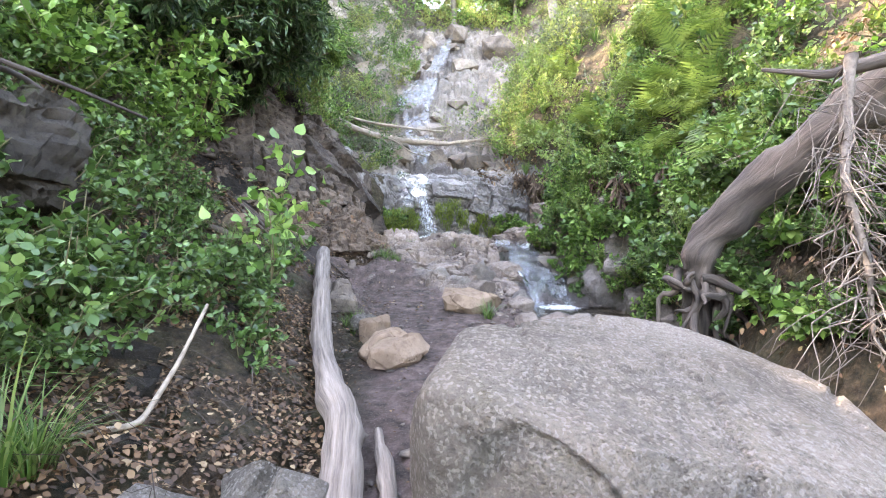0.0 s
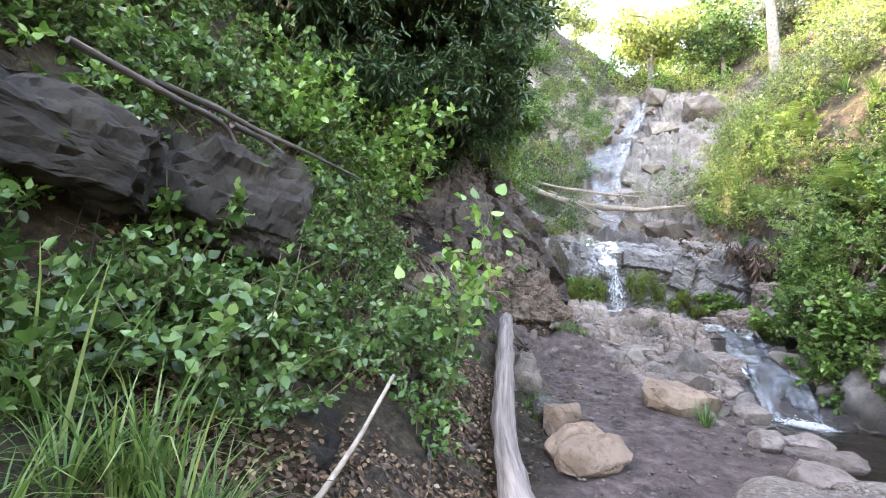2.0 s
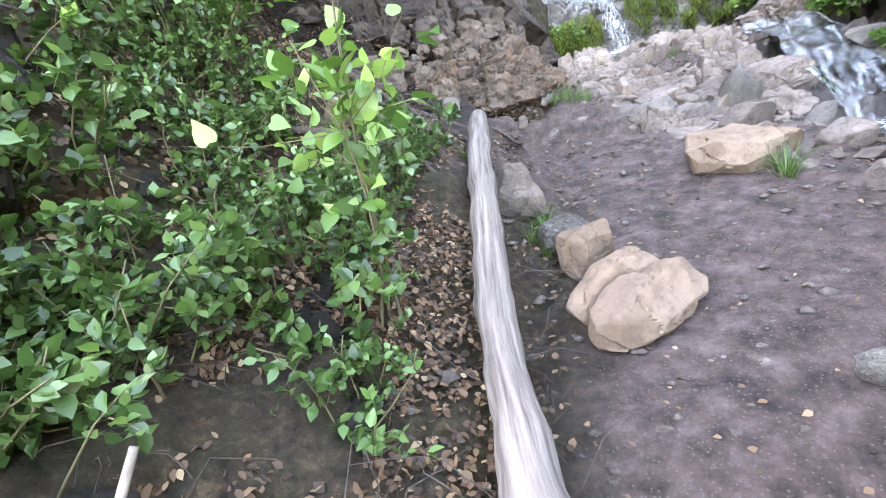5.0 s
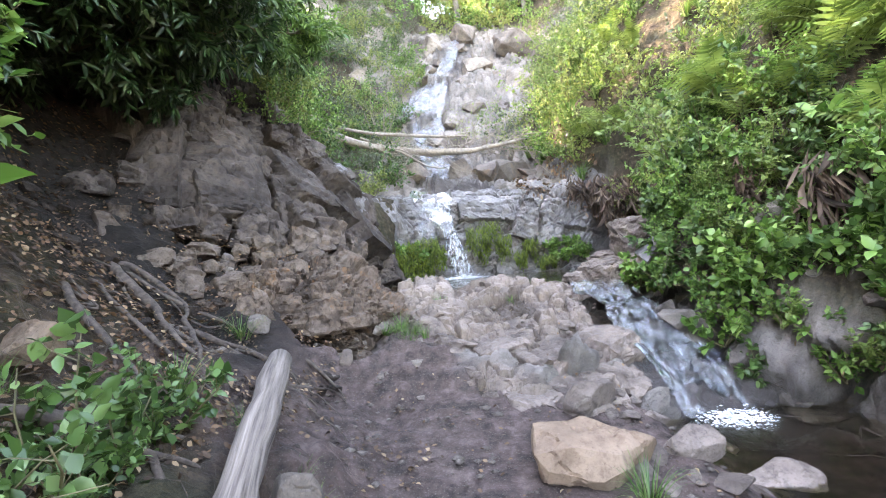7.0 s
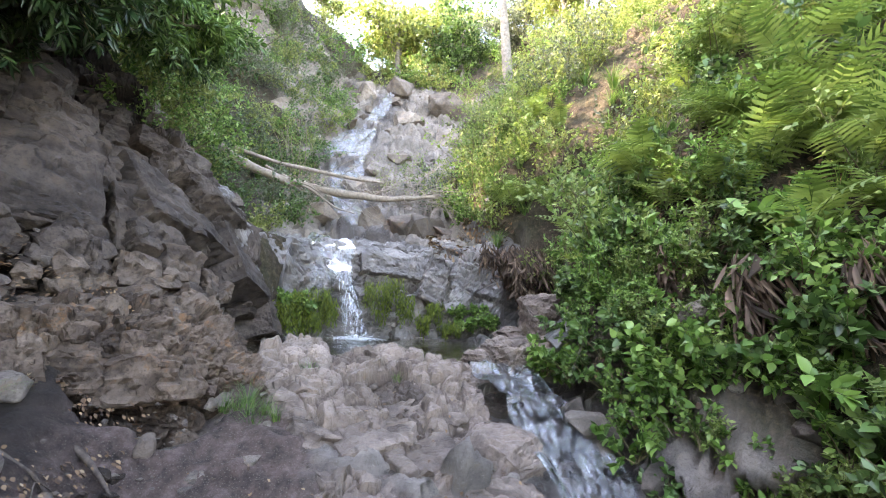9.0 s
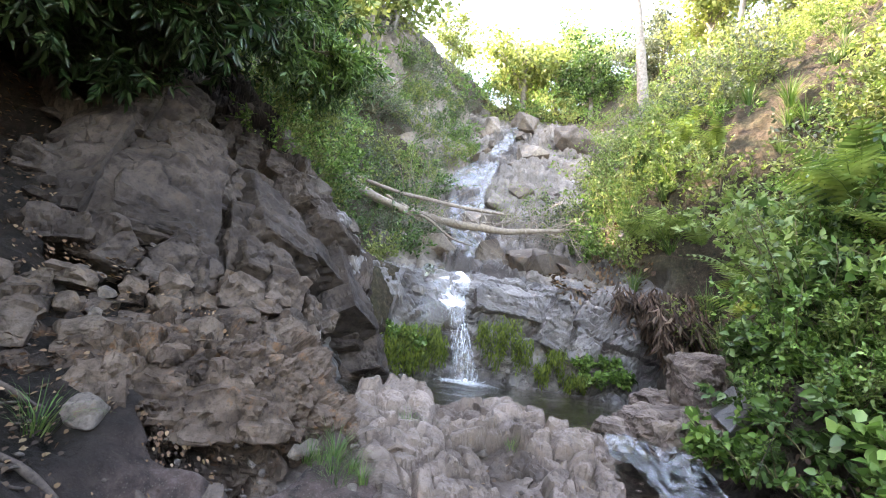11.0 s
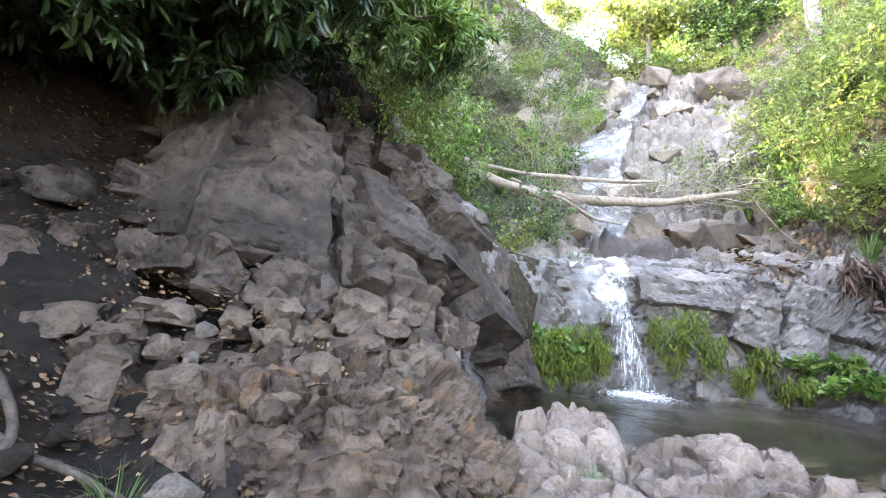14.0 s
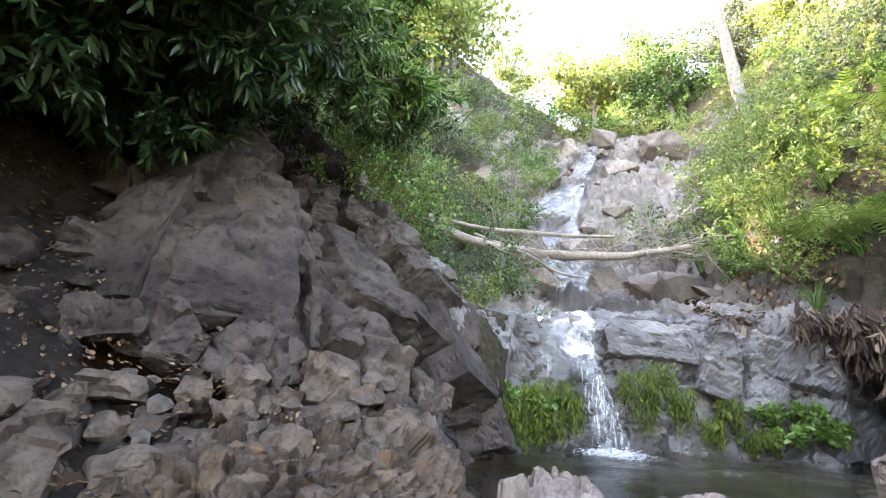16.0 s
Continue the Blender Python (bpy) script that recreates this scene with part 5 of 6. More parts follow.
tapered("bough", bough, (0.085, 0.095, 0.08, 0.065, 0.035), 10, M_TWIG, "", "", 0.2, 2, fallen)
tapered("bough", bend([(-3.4, 14.1, 4.95), (-2.2, 14.0, 4.6), (-0.6, 13.8, 4.35), (0.0, 13.7, 4.3)], 40), (0.04, 0.045, 0.025), 8, M_TWIG, "", "", 0.2, 3, fallen)
tapered("bough", bend([(-2.4, 13.75, 4.45), (-1.4, 13.4, 3.95), (-0.9, 13.3, 3.6), (-0.5, 13.2, 3.5)], 30), (0.03, 0.025, 0.012), 8, M_TWIG, "", "", 0.2, 4, fallen)
runs = []
for k in range(110):
    a = bough[g.integers(18, 50)] + g.normal(0, 0.03, 3)
    b = a + np.array([g.normal(0.35, 0.5), g.normal(0.1, 0.3), g.normal(0.05, 0.42)])
    runs.append((curve_between(a, b, 0.04, 0.2, 8, 400 + k), (g.uniform(0.006, 0.016), 0.003), 4))
for run in runs:
    part("twig", tubes_mesh("twig", [run]), M_TWIG, fallen)
lying = thing("bank_branches", "bare grey branches lying on the leafy bank", "branch", (0, 0, 0))
for k, way in enumerate([[(-2.5, 1.6, 2.3), (-2.52, 2.1, 2.27), (-2.61, 2.56, 2.29), (-2.56, 2.7, 2.09), (-2.38, 2.95, 2.03)], [(-2.8, 2.2, 2.42), (-2.76, 2.6, 2.42), (-2.65, 2.9, 2.36), (-2.47, 3.2, 2.3), (-2.25, 3.6, 2.2)], [(-2.6, 2.6, 2.3), (-2.75, 3.1, 2.35), (-2.6, 3.5, 2.15)]]):
    tapered("limb", bend(way, 30), (0.02, 0.017, 0.009), 8, M_DEADLOG, "", "", 0.25, k, lying)


# ---- plants ----
def scatter(n, x0, x1, y0, y1, seed, keep=None):
    g = np.random.default_rng(seed)
    x, y = g.uniform(x0, x1, n), g.uniform(y0, y1, n)
    if keep is not None:
        k = keep(x, y)
        x, y = x[k], y[k]
    return x, y, height(x, y)


def spread_copies(first, places, seed, low=0.75, high=1.3, tilt=10):
    """The first plant moves to the first place; copies of it take the rest, each turned and sized its own way."""
    g = np.random.default_rng(seed)
    for k, (x, y, z) in enumerate(places):
        m = pose(x, y, z - 0.02, g.uniform(-tilt, tilt), g.uniform(-tilt, tilt), g.uniform(0, 360))
        ob = first if k == 0 else copy_thing(first, m)
        ob.matrix_basis = m @ Matrix.Scale(g.uniform(low, high), 4)


def off_log(x, y):
    line = np.interp(y, [1.5, 2.55, 3.5, 5.0, 6.2], [-0.36, -0.52, -0.85, -1.28, -1.58])
    return (x < line - 0.22)


def plant_set(makers, places, seed, **kw):
    """Shares the places out among several unlike plants of one kind."""
    n = len(makers)
    for k, make in enumerate(makers):
        mine = places[k::n]
        if len(mine):
            spread_copies(make(), mine, seed + k, **kw)


def pick(x, y, z):
    return list(zip(x.tolist(), y.tolist(), z.tolist()))


def bramble(seed, reach=0.4, leaf=0.055, mat=None, name="bramble", label="low bramble with fresh green leaves on the bank"):
    return lambda: shrub(name, label, "plant", (0, 0, 0), reach, 6, 7, 9, leaf, mat or M_BRAMBLE, "oval", seed=seed, flat=0.6, group="brambles on the banks", thick=0.006, spread=1.1)


X1 = scatter(135, -3.6, -0.85, 0.9, 5.4, 31, lambda x, y: off_log(x + 0.18, y) & ~((x < -1.55) & (x > -3.0) & (y < 2.95)) & ~((x > -1.75) & (y < 2.35)) & ~((x < -1.9) & (y > 4.7)))
plant_set([bramble(1), bramble(2, 0.5), bramble(3, 0.35, 0.05), bramble(4, 0.45, 0.05), bramble(5, 0.3, 0.05)], pick(*X1), 50)
X2 = scatter(14, -2.1, -1.75, 2.1, 3.3, 32)
plant_set([bramble(6, 0.48, 0.05), bramble(7, 0.45, 0.048)], pick(*X2), 60)
X2 = scatter(26, -2.5, -2.05, 1.2, 3.0, 132)
plant_set([bramble(31, 0.5, 0.06), bramble(32, 0.55, 0.055), bramble(33, 0.45, 0.06)], pick(*X2), 65)
X2 = scatter(40, -5.0, -3.1, 1.0, 6.0, 33)
plant_set([bramble(8, 0.6), bramble(9, 0.5, 0.07)], pick(*X2), 70)


X2 = scatter(55, -4.3, -2.55, 0.4, 3.9, 34)
plant_set([bramble(19, 0.4, 0.06), bramble(20, 0.35, 0.05, M_BRIGHT), bramble(25, 0.5, 0.07)], pick(*X2), 75)


def nettle(seed, reach=1.2):
    return lambda: shrub("leafy_bush", "tall bright green leafy bush on the bank", "bush", (0, 0, 0), reach, 9, 12, 12, 0.085, M_BRIGHT, "oval", seed=seed, flat=0.7, group="leafy bushes", thick=0.01, spread=0.6)


plant_set([nettle(11), nettle(12, 1.0)], pick(*[np.array(v) for v in ([-3.2, -3.5, -2.9, -3.9, -3.4], [4.5, 4.0, 4.9, 4.6, 5.4], [2.2, 2.6, 2.1, 3.1, 2.9])]), 80, low=0.9, high=1.2)
shrub("poplar_seedling", "young seedling with broad heart-shaped green leaves", "plant", (-1.4, 3.56, H1(-1.4, 3.56)), 1.5, 3, 13, 4, 0.085, M_BRIGHT, "heart", seed=21, flat=0.55, thick=0.008, width=1.0, spread=0.14, lean=(0.08, -0.06, 0.4), low=0.55)


def laurel(seed, reach=1.3, mat=None, label="dark laurel bough with long narrow leaves"):
    return lambda: shrub("laurel_bough", label, "tree", (0, 0, 0), reach, 7, 16, 22, 0.125, mat or M_DARK, "long", seed=seed, flat=0.45, group="laurel boughs over the rock face", thick=0.014, droop=0.35, spread=1.2, width=1.25)


tree = thing("laurel_tree", "dark laurel tree leaning over the rock face", "tree", (0, 0, 0))
TREE_LIMBS = [[(-5.0, 7.2, 3.6), (-4.6, 7.3, 4.6), (-4.2, 7.8, 5.6), (-3.6, 8.6, 6.5)], [(-4.6, 7.3, 4.6), (-3.8, 7.2, 4.6), (-3.0, 7.3, 4.4)], [(-4.4, 7.5, 5.0), (-3.5, 8.2, 5.0), (-2.6, 8.8, 4.7)], [(-4.2, 7.8, 5.6), (-3.3, 9.2, 5.8), (-2.6, 10.2, 5.5)], [(-4.6, 7.3, 4.6), (-4.2, 6.2, 4.6), (-3.6, 5.6, 4.3)]]
for k, way in enumerate(TREE_LIMBS):
    tapered("trunk" if k == 0 else "limb", bend(way, 24), (0.16, 0.1, 0.05) if k == 0 else (0.06, 0.04, 0.015), 10, M_ROOT, "", "", 0.2, k, tree)
# The later, higher boughs of this list are added to block the sky.
LAUREL = [(-3.0, 7.3, 4.3), (-2.6, 8.8, 4.6), (-2.7, 8.0, 4.5), (-3.6, 5.6, 4.1), (-3.3, 6.6, 4.2), (-2.5, 9.6, 5.0), (-2.7, 10.3, 5.4), (-3.6, 8.4, 4.7), (-4.0, 7.2, 4.0), (-3.7, 9.3, 5.5), (-3.4, 6.0, 3.7), (-4.6, 8.3, 4.4), (-4.4, 6.4, 4.0), (-3.4, 8.6, 6.0), (-2.9, 9.2, 6.2), (-2.6, 10.4, 6.4), (-3.9, 10.8, 6.3), (-3.0, 7.8, 5.4), (-3.2, 11.6, 6.0), (-4.4, 5.6, 3.9), (-5.0, 7.6, 3.9), (-2.5, 7.0, 4.6), (-3.9, 7.8, 3.75), (-3.2, 11.0, 5.3), (-3.8, 12.2, 7), (-4.5, 5.0, 5.6), (-3.4, 5.0, 5.5), (-5.2, 6.4, 5.4), (-3.6, 6.6, 6.0), (-5.0, 8.2, 5.8), (-4.4, 9.4, 6.6), (-2.8, 6.4, 5.6), (-5.6, 7.4, 4.8), (-4.2, 4.6, 4.6), (-5.4, 9.2, 5.0), (-4.9, 6.9, 4.6)]
LAUREL += [(-4.6, 7.0, 3.5), (-5.0, 6.3, 3.7), (-4.2, 6.4, 3.4), (-5.2, 7.8, 3.9), (-3.9, 6.0, 3.3)]
# Random boughs added overhead, mostly out of view, to shade the rock face.
shade_canopy = np.random.default_rng(99)
LAUREL += [(x, y, z) for x, y, z in zip(shade_canopy.uniform(-6.4, -2.7, 70), shade_canopy.uniform(4.4, 8.9, 70), shade_canopy.uniform(4.9, 7.6, 70))]
LAUREL += [(x, y, H1(x, y) + 0.75) for x, y in zip(shade_canopy.uniform(-6.0, -4.3, 26), shade_canopy.uniform(5.2, 8.8, 26))]
LAUREL += [(x, y, z) for x, y, z in zip(shade_canopy.uniform(-4.6, -2.7, 44), shade_canopy.uniform(5.8, 8.6, 44), shade_canopy.uniform(5.1, 7.2, 44))]
LAUREL += [(-3.7, 7.2, 3.85), (-3.3, 7.5, 4.0), (-3.0, 7.9, 4.15), (-3.9, 7.7, 3.8), (-3.5, 8.1, 4.1), (-4.2, 7.0, 3.7)]
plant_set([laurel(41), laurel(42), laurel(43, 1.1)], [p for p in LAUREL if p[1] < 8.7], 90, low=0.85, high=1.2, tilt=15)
# From y 8.7 on, lighter leaf materials carry the sunlight on the laurel.
plant_set([laurel(44, 1.2, M_BRAMBLE, "laurel bough with narrow leaves coloured mid-green as if sunlit"), laurel(45, 1.1, M_BRIGHT, "laurel bough with narrow leaves coloured mid-green as if sunlit")], [p for p in LAUREL if p[1] >= 8.7], 95, low=0.8, high=1.1, tilt=15)


def fine_shrub(seed, mat, reach=0.8, leaf=0.045, name="slope_shrub", label="loose light green shrub on the steep slope"):
    return lambda: shrub(name, label, "bush", (0, 0, 0), reach, 8, 12, 11, leaf * 1.12, mat, "kite", seed=seed, flat=0.4, group="shrubs on the slopes", thick=0.006, spread=0.9)


right_far = scatter(160, 1.4, 8.5, 9.0, 26.0, 35, lambda x, y: (x > foot_right(y) + np.where(y > 14, -0.5, 0.55)) & (x < foot_right(y) + 5.5))
plant_set([fine_shrub(51, M_YELLOW), fine_shrub(52, M_FERN), fine_shrub(53, M_YELLOW, 1.0), fine_shrub(54, M_GREY, 0.9), fine_shrub(55, M_FERN, 1.1)], pick(*right_far), 100, low=0.95, high=1.6)
right_near = scatter(90, 2.2, 6.0, 2.5, 9.5, 36, lambda x, y: (x > foot_right(y) + 0.2) & ~((y < 4.6) & (x < 3.4)))
plant_set([fine_shrub(56, M_BRAMBLE, 0.55, 0.06, name="bank_shrub", label="small-leaved green shrub on the creek bank"), fine_shrub(57, M_FERN, 0.6, name="bank_shrub", label="small-leaved green shrub on the creek bank"), bramble(13, 0.5, 0.075), fine_shrub(58, M_BRIGHT, 0.5, 0.05, name="bank_shrub", label="small-leaved green shrub on the creek bank")], pick(*right_near), 110, low=0.9, high=1.5)
left_far = scatter(95, -8.5, -1.8, 11.2, 26.0, 37, lambda x, y: (x < foot_left(y) + np.where(y > 15, 0.6, -0.5)) & (x > foot_left(y) - 5.0))
plant_set([fine_shrub(61, M_YELLOW, 0.9, name="hillside_bush", label="dense green bush on the steep hillside"), fine_shrub(62, M_BRIGHT, 0.9, name="hillside_bush", label="dense green bush on the steep hillside"), fine_shrub(63, M_BRAMBLE, 1.0, name="hillside_bush", label="dense green bush on the steep hillside"), fine_shrub(64, M_GREY, 0.9, name="hillside_bush", label="dense green bush on the steep hillside")], pick(*left_far), 120, low=0.7, high=1.3)
plant_set([fine_shrub(65, M_YELLOW, 1.0, 0.055, name="hillside_bush", label="dense green bush on the steep hillside"), fine_shrub(66, M_BRIGHT, 0.9, 0.055, name="hillside_bush", label="dense green bush on the steep hillside")], [(-3.3, 10.9, 4.0), (-3.1, 11.6, 4.0), (-3.6, 11.8, 4.5), (-3.9, 12.6, 5.0), (-4.2, 11.2, 4.9), (-3.2, 10.5, 3.9), (-3.4, 11.3, 4.1), (-4.4, 12.0, 5.2), (-4.6, 13.2, 5.8), (-4.0, 13.6, 5.3), (-3.6, 12.3, 4.5), (-4.8, 14.4, 6.2), (-4.0, 15.0, 5.8)], 125, low=0.9, high=1.3)
left_more = scatter(120, -6.0, -1.4, 12.0, 25.0, 137, lambda x, y: (x < foot_left(y) + 0.45) & (x > foot_left(y) - 3.2))
plant_set([fine_shrub(67, M_BRIGHT, 0.9, 0.055, name="hillside_bush", label="dense green bush on the steep hillside"), fine_shrub(68, M_YELLOW, 0.85, 0.05, name="hillside_bush", label="dense green bush on the steep hillside"), fine_shrub(69, M_GREY, 1.0, 0.05, name="hillside_bush", label="dense green bush on the steep hillside"), fine_shrub(70, M_BRAMBLE, 0.9, 0.055, name="hillside_bush", label="dense green bush on the steep hillside")], pick(*left_more), 127, low=0.8, high=1.3)
slope_more = scatter(110, 3.8, 9.5, 8.0, 18.0, 140, lambda x, y: (x > foot_right(y) + 2.2))
plant_set([fine_shrub(85, M_YELLOW, 0.9, 0.055), fine_shrub(86, M_FERN, 0.8, 0.05), fine_shrub(87, M_BRAMBLE, 0.8, 0.055)], pick(*slope_more), 129, low=0.9, high=1.4)
right_more = scatter(120, 1.6, 7.5, 7.5, 20.0, 139, lambda x, y: (x > foot_right(y) + 0.2) & (x < foot_right(y) + 3.6))
plant_set([fine_shrub(77, M_YELLOW, 0.7, 0.045, name="bank_shrub", label="small-leaved green shrub on the creek bank"), fine_shrub(78, M_FERN, 0.75, 0.045, name="bank_shrub", label="small-leaved green shrub on the creek bank"), fine_shrub(79, M_BRIGHT, 0.6, 0.045, name="bank_shrub", label="small-leaved green shrub on the creek bank")], pick(*right_more), 128, low=1.0, high=1.5)
foot_plants = scatter(100, 1.75, 3.4, 5.0, 9.6, 38, lambda x, y: (x > foot_right(y) - 0.05) & (x < foot_right(y) + 0.7))
plant_set([bramble(14, 0.32, 0.065, name="creekside_plant", label="leafy green plant at the creek's edge"), bramble(15, 0.28, 0.05, M_BRIGHT, name="creekside_plant", label="leafy green plant at the creek's edge"), bramble(16, 0.35, 0.075, M_BRIGHT, name="creekside_plant", label="leafy green plant at the creek's edge")], pick(*foot_plants), 130)
foot_more = scatter(80, 2.0, 3.6, 5.2, 8.4, 138, lambda x, y: (x > foot_right(y) + 0.05) & (x < foot_right(y) + 0.9))
plant_set([bramble(26, 0.3, 0.055, M_BRIGHT, name="creekside_plant", label="leafy green plant at the creek's edge"), fine_shrub(59, M_FERN, 0.4, 0.04, name="bank_shrub", label="small-leaved green shrub on the creek bank")], pick(*foot_more), 137)
broad = scatter(38, 2.0, 2.75, 7.5, 9.1, 238, lambda x, y: (x > foot_right(y) + 0.08))
plant_set([bramble(27, 0.3, 0.08, M_BRIGHT, name="creekside_plant", label="broad-leaved bright plant at the creek's edge"), bramble(28, 0.34, 0.07, M_BRAMBLE, name="creekside_plant", label="broad-leaved bright plant at the creek's edge"), fine_shrub(80, M_BRIGHT, 0.35, 0.035, name="bank_shrub", label="small-leaved green shrub on the creek bank")], pick(*broad), 138)
broad = scatter(28, 2.5, 3.4, 6.0, 7.6, 239, lambda x, y: (x > foot_right(y) + 0.15))
plant_set([bramble(29, 0.4, 0.095, M_BRIGHT, name="creekside_plant", label="broad-leaved bright plant at the creek's edge"), bramble(30, 0.42, 0.085, M_BRAMBLE, name="creekside_plant", label="broad-leaved bright plant at the creek's edge")], pick(*broad), 139)
low_right = scatter(30, 2.3, 3.2, 2.6, 4.4, 39)
plant_set([bramble(17, 0.3, 0.07, M_BRIGHT), bramble(18, 0.3, 0.06)], pick(*low_right), 135)


def frond_mesh(seed, length=0.8, pairs=17):
    """A fern frond: an arching midrib with two rows of leaflets."""
    g = np.random.default_rng(seed)
    u = np.linspace(0, 1, pairs)
    rib = np.stack([np.zeros(pairs), u * length * 0.9, length * (0.55 * u - 0.62 * u ** 2.4)], 1)
    at, along, size = [], [], []
    V, F, n = [], [], 0
    t = np.gradient(rib, axis=0)
    t /= np.linalg.norm(t, axis=1)[:, None]
    for k in range(2, pairs):
        w = length * 0.24 * math.sin(math.pi * min(1, (u[k] * 0.93 + 0.12))) ** 0.8 * g.uniform(0.85, 1.1)
        for s in (-1, 1):
            d = np.array([s, 0, 0]) * 0.95 + t[k] * 0.35 + np.array([0, 0, -0.18])
            h = t[k] * length * 0.018
            p = rib[k]
            mid = p + d * w * 0.5
            V += [p - h, p + h, mid + h * 0.9 + (0, 0, 0.012 * length), p + d * w, mid - h * 0.9 + (0, 0, 0.012 * length)]
            F += [(n, n + 1, n + 2), (n, n + 2, n + 4), (n + 4, n + 2, n + 3)]
            n += 5
    tv, tq, tc = tube(rib[::3], (0.006, 0.002), 3)
    V = np.vstack([np.array(V), tv])
    F = np.vstack([np.array(F), np.concatenate([tq[:, [0, 1, 2]], tq[:, [0, 2, 3]], tc]) + n])
    me = mesh_from("frond", V, F)
    me.materials.append(M_FERN)
    return me


FRONDS = [frond_mesh(s, l) for s, l in ((1, 0.8), (2, 0.95), (3, 0.7))]


def fern(x, y, z, seed, size=1.0, count=11, out=(-0.6, -0.4)):
    g = np.random.default_rng(seed)
    ob = thing("fern", "sword fern with arching green fronds on the bank", "fern", (x, y, z), "ferns on the bank")
    for k in range(count):
        f = new("frond", FRONDS[k % 3])
        f.parent = ob
        turn = math.degrees(math.atan2(-out[0], out[1])) + g.normal(0, 75)
        f.matrix_basis = pose(0, 0, 0, 0, 0, turn) @ pose(0, 0, 0, g.uniform(15, 60), g.normal(0, 14), 0) @ Matrix.Scale(size * g.uniform(0.75, 1.15), 4)


FERNS = [(3.5, 7.84), (3.35, 7.6), (3.75, 7.3), (3.1, 7.7), (3.7, 7.05), (3.9, 7.9), (3.55, 7.5), (2.75, 8.6), (2.55, 12.3), (3.0, 12.0), (2.3, 12.7), (3.45, 7.8), (2.95, 7.95), (4.3, 7.65), (3.2, 7.1), (3.35, 8.1), (2.75, 8.2), (3.7, 11.8), (3.9, 7.5), (2.6, 9.4), (2.8, 10.2), (3.1, 10.9), (4.4, 8.4), (3.6, 6.8), (3.8, 8.6), (2.7, 11.3), (3.4, 12.6), (3.3, 5.4), (3.5, 6.0), (4.2, 6.2), (3.0, 6.2), (4.8, 7.4), (3.2, 13.2), (4.0, 9.4)]
for k, (x, y) in enumerate(FERNS):
    fern(x, y, H1(x, y) + 0.12, 500 + k, 0.75 + 0.45 * ((k * 37) % 10) / 10, 10 + k % 4)


def hanging(name, label, category, rows, mat, length, per, leaf, seed, shape="long", group="", width=1.2):
    """Clumps of blades that hang from a rock edge: rows of (x, y, z, width)."""
    g = np.random.default_rng(seed)
    for x, y, z, w in rows:
        n = int(per * w)
        ax = g.uniform(-w / 2, w / 2, n)
        at = np.stack([ax, g.normal(0, 0.06, n), g.normal(0, 0.04, n) - g.uniform(0, 1, n) * length * (0.35 + 0.65 * np.abs(np.sin(9 * ax + seed * 1.3 + x)))], 1)
        at[:, 1] -= 0.1 * (1 + at[:, 2] / length)
        along = np.stack([g.normal(0, 0.35, n), g.normal(-0.35, 0.3, n), -g.uniform(0.4, 1.2, n)], 1)
        ob = thing(name, label, category, (x, y, z), group)
        part("foliage", leaves_mesh("foliage", at, along, leaf, shape, 0.2, seed, width), mat, ob)


for k, (x, y, z, w, fall) in enumerate([(0.0, 11.74, 2.12, 0.4, 0.6), (0.26, 11.8, 2.2, 0.35, 0.75), (0.5, 11.86, 1.95, 0.25, 0.4), (-0.72, 11.5, 1.8, 0.28, 0.35), (-1.0, 11.32, 1.6, 0.4, 0.3), (-1.3, 11.05, 1.75, 0.3, 0.5), (-0.88, 11.4, 1.95, 0.4, 0.55), (-1.2, 11.18, 1.9, 0.36, 0.6), (0.98, 11.95, 1.85, 0.28, 0.45), (0.8, 11.95, 1.6, 0.2, 0.25), (1.3, 12.0, 1.5, 0.3, 0.2)]):
    hanging("moss_clump", "bright green moss hanging beside the waterfall", "moss", [(x, y, z, w)], M_MOSS, fall, 1900, 0.07, 30 + k)
hanging("dead_fronds", "dry brown fern fronds hanging below living ferns", "fern", [(2.15, 12.2, 2.9, 0.7), (2.5, 11.9, 2.9, 0.6), (2.7, 8.0, 2.5, 0.5), (3.0, 7.3, 2.3, 0.7), (2.35, 9.0, 2.4, 0.4), (3.3, 6.7, 2.4, 0.6), (2.4, 11.2, 2.6, 0.6)], M_DEADFERN, 0.7, 800, 0.26, 5, width=0.5)
plant_set([bramble(23, 0.32, 0.09, M_BRIGHT), bramble(24, 0.28, 0.08, M_BRIGHT)], [(1.45, 12.0, 1.65), (1.7, 11.95, 1.7), (1.9, 11.8, 1.5), (-1.3, 11.1, 1.75), (-1.15, 11.25, 1.6), (1.55, 11.85, 1.45)], 140)


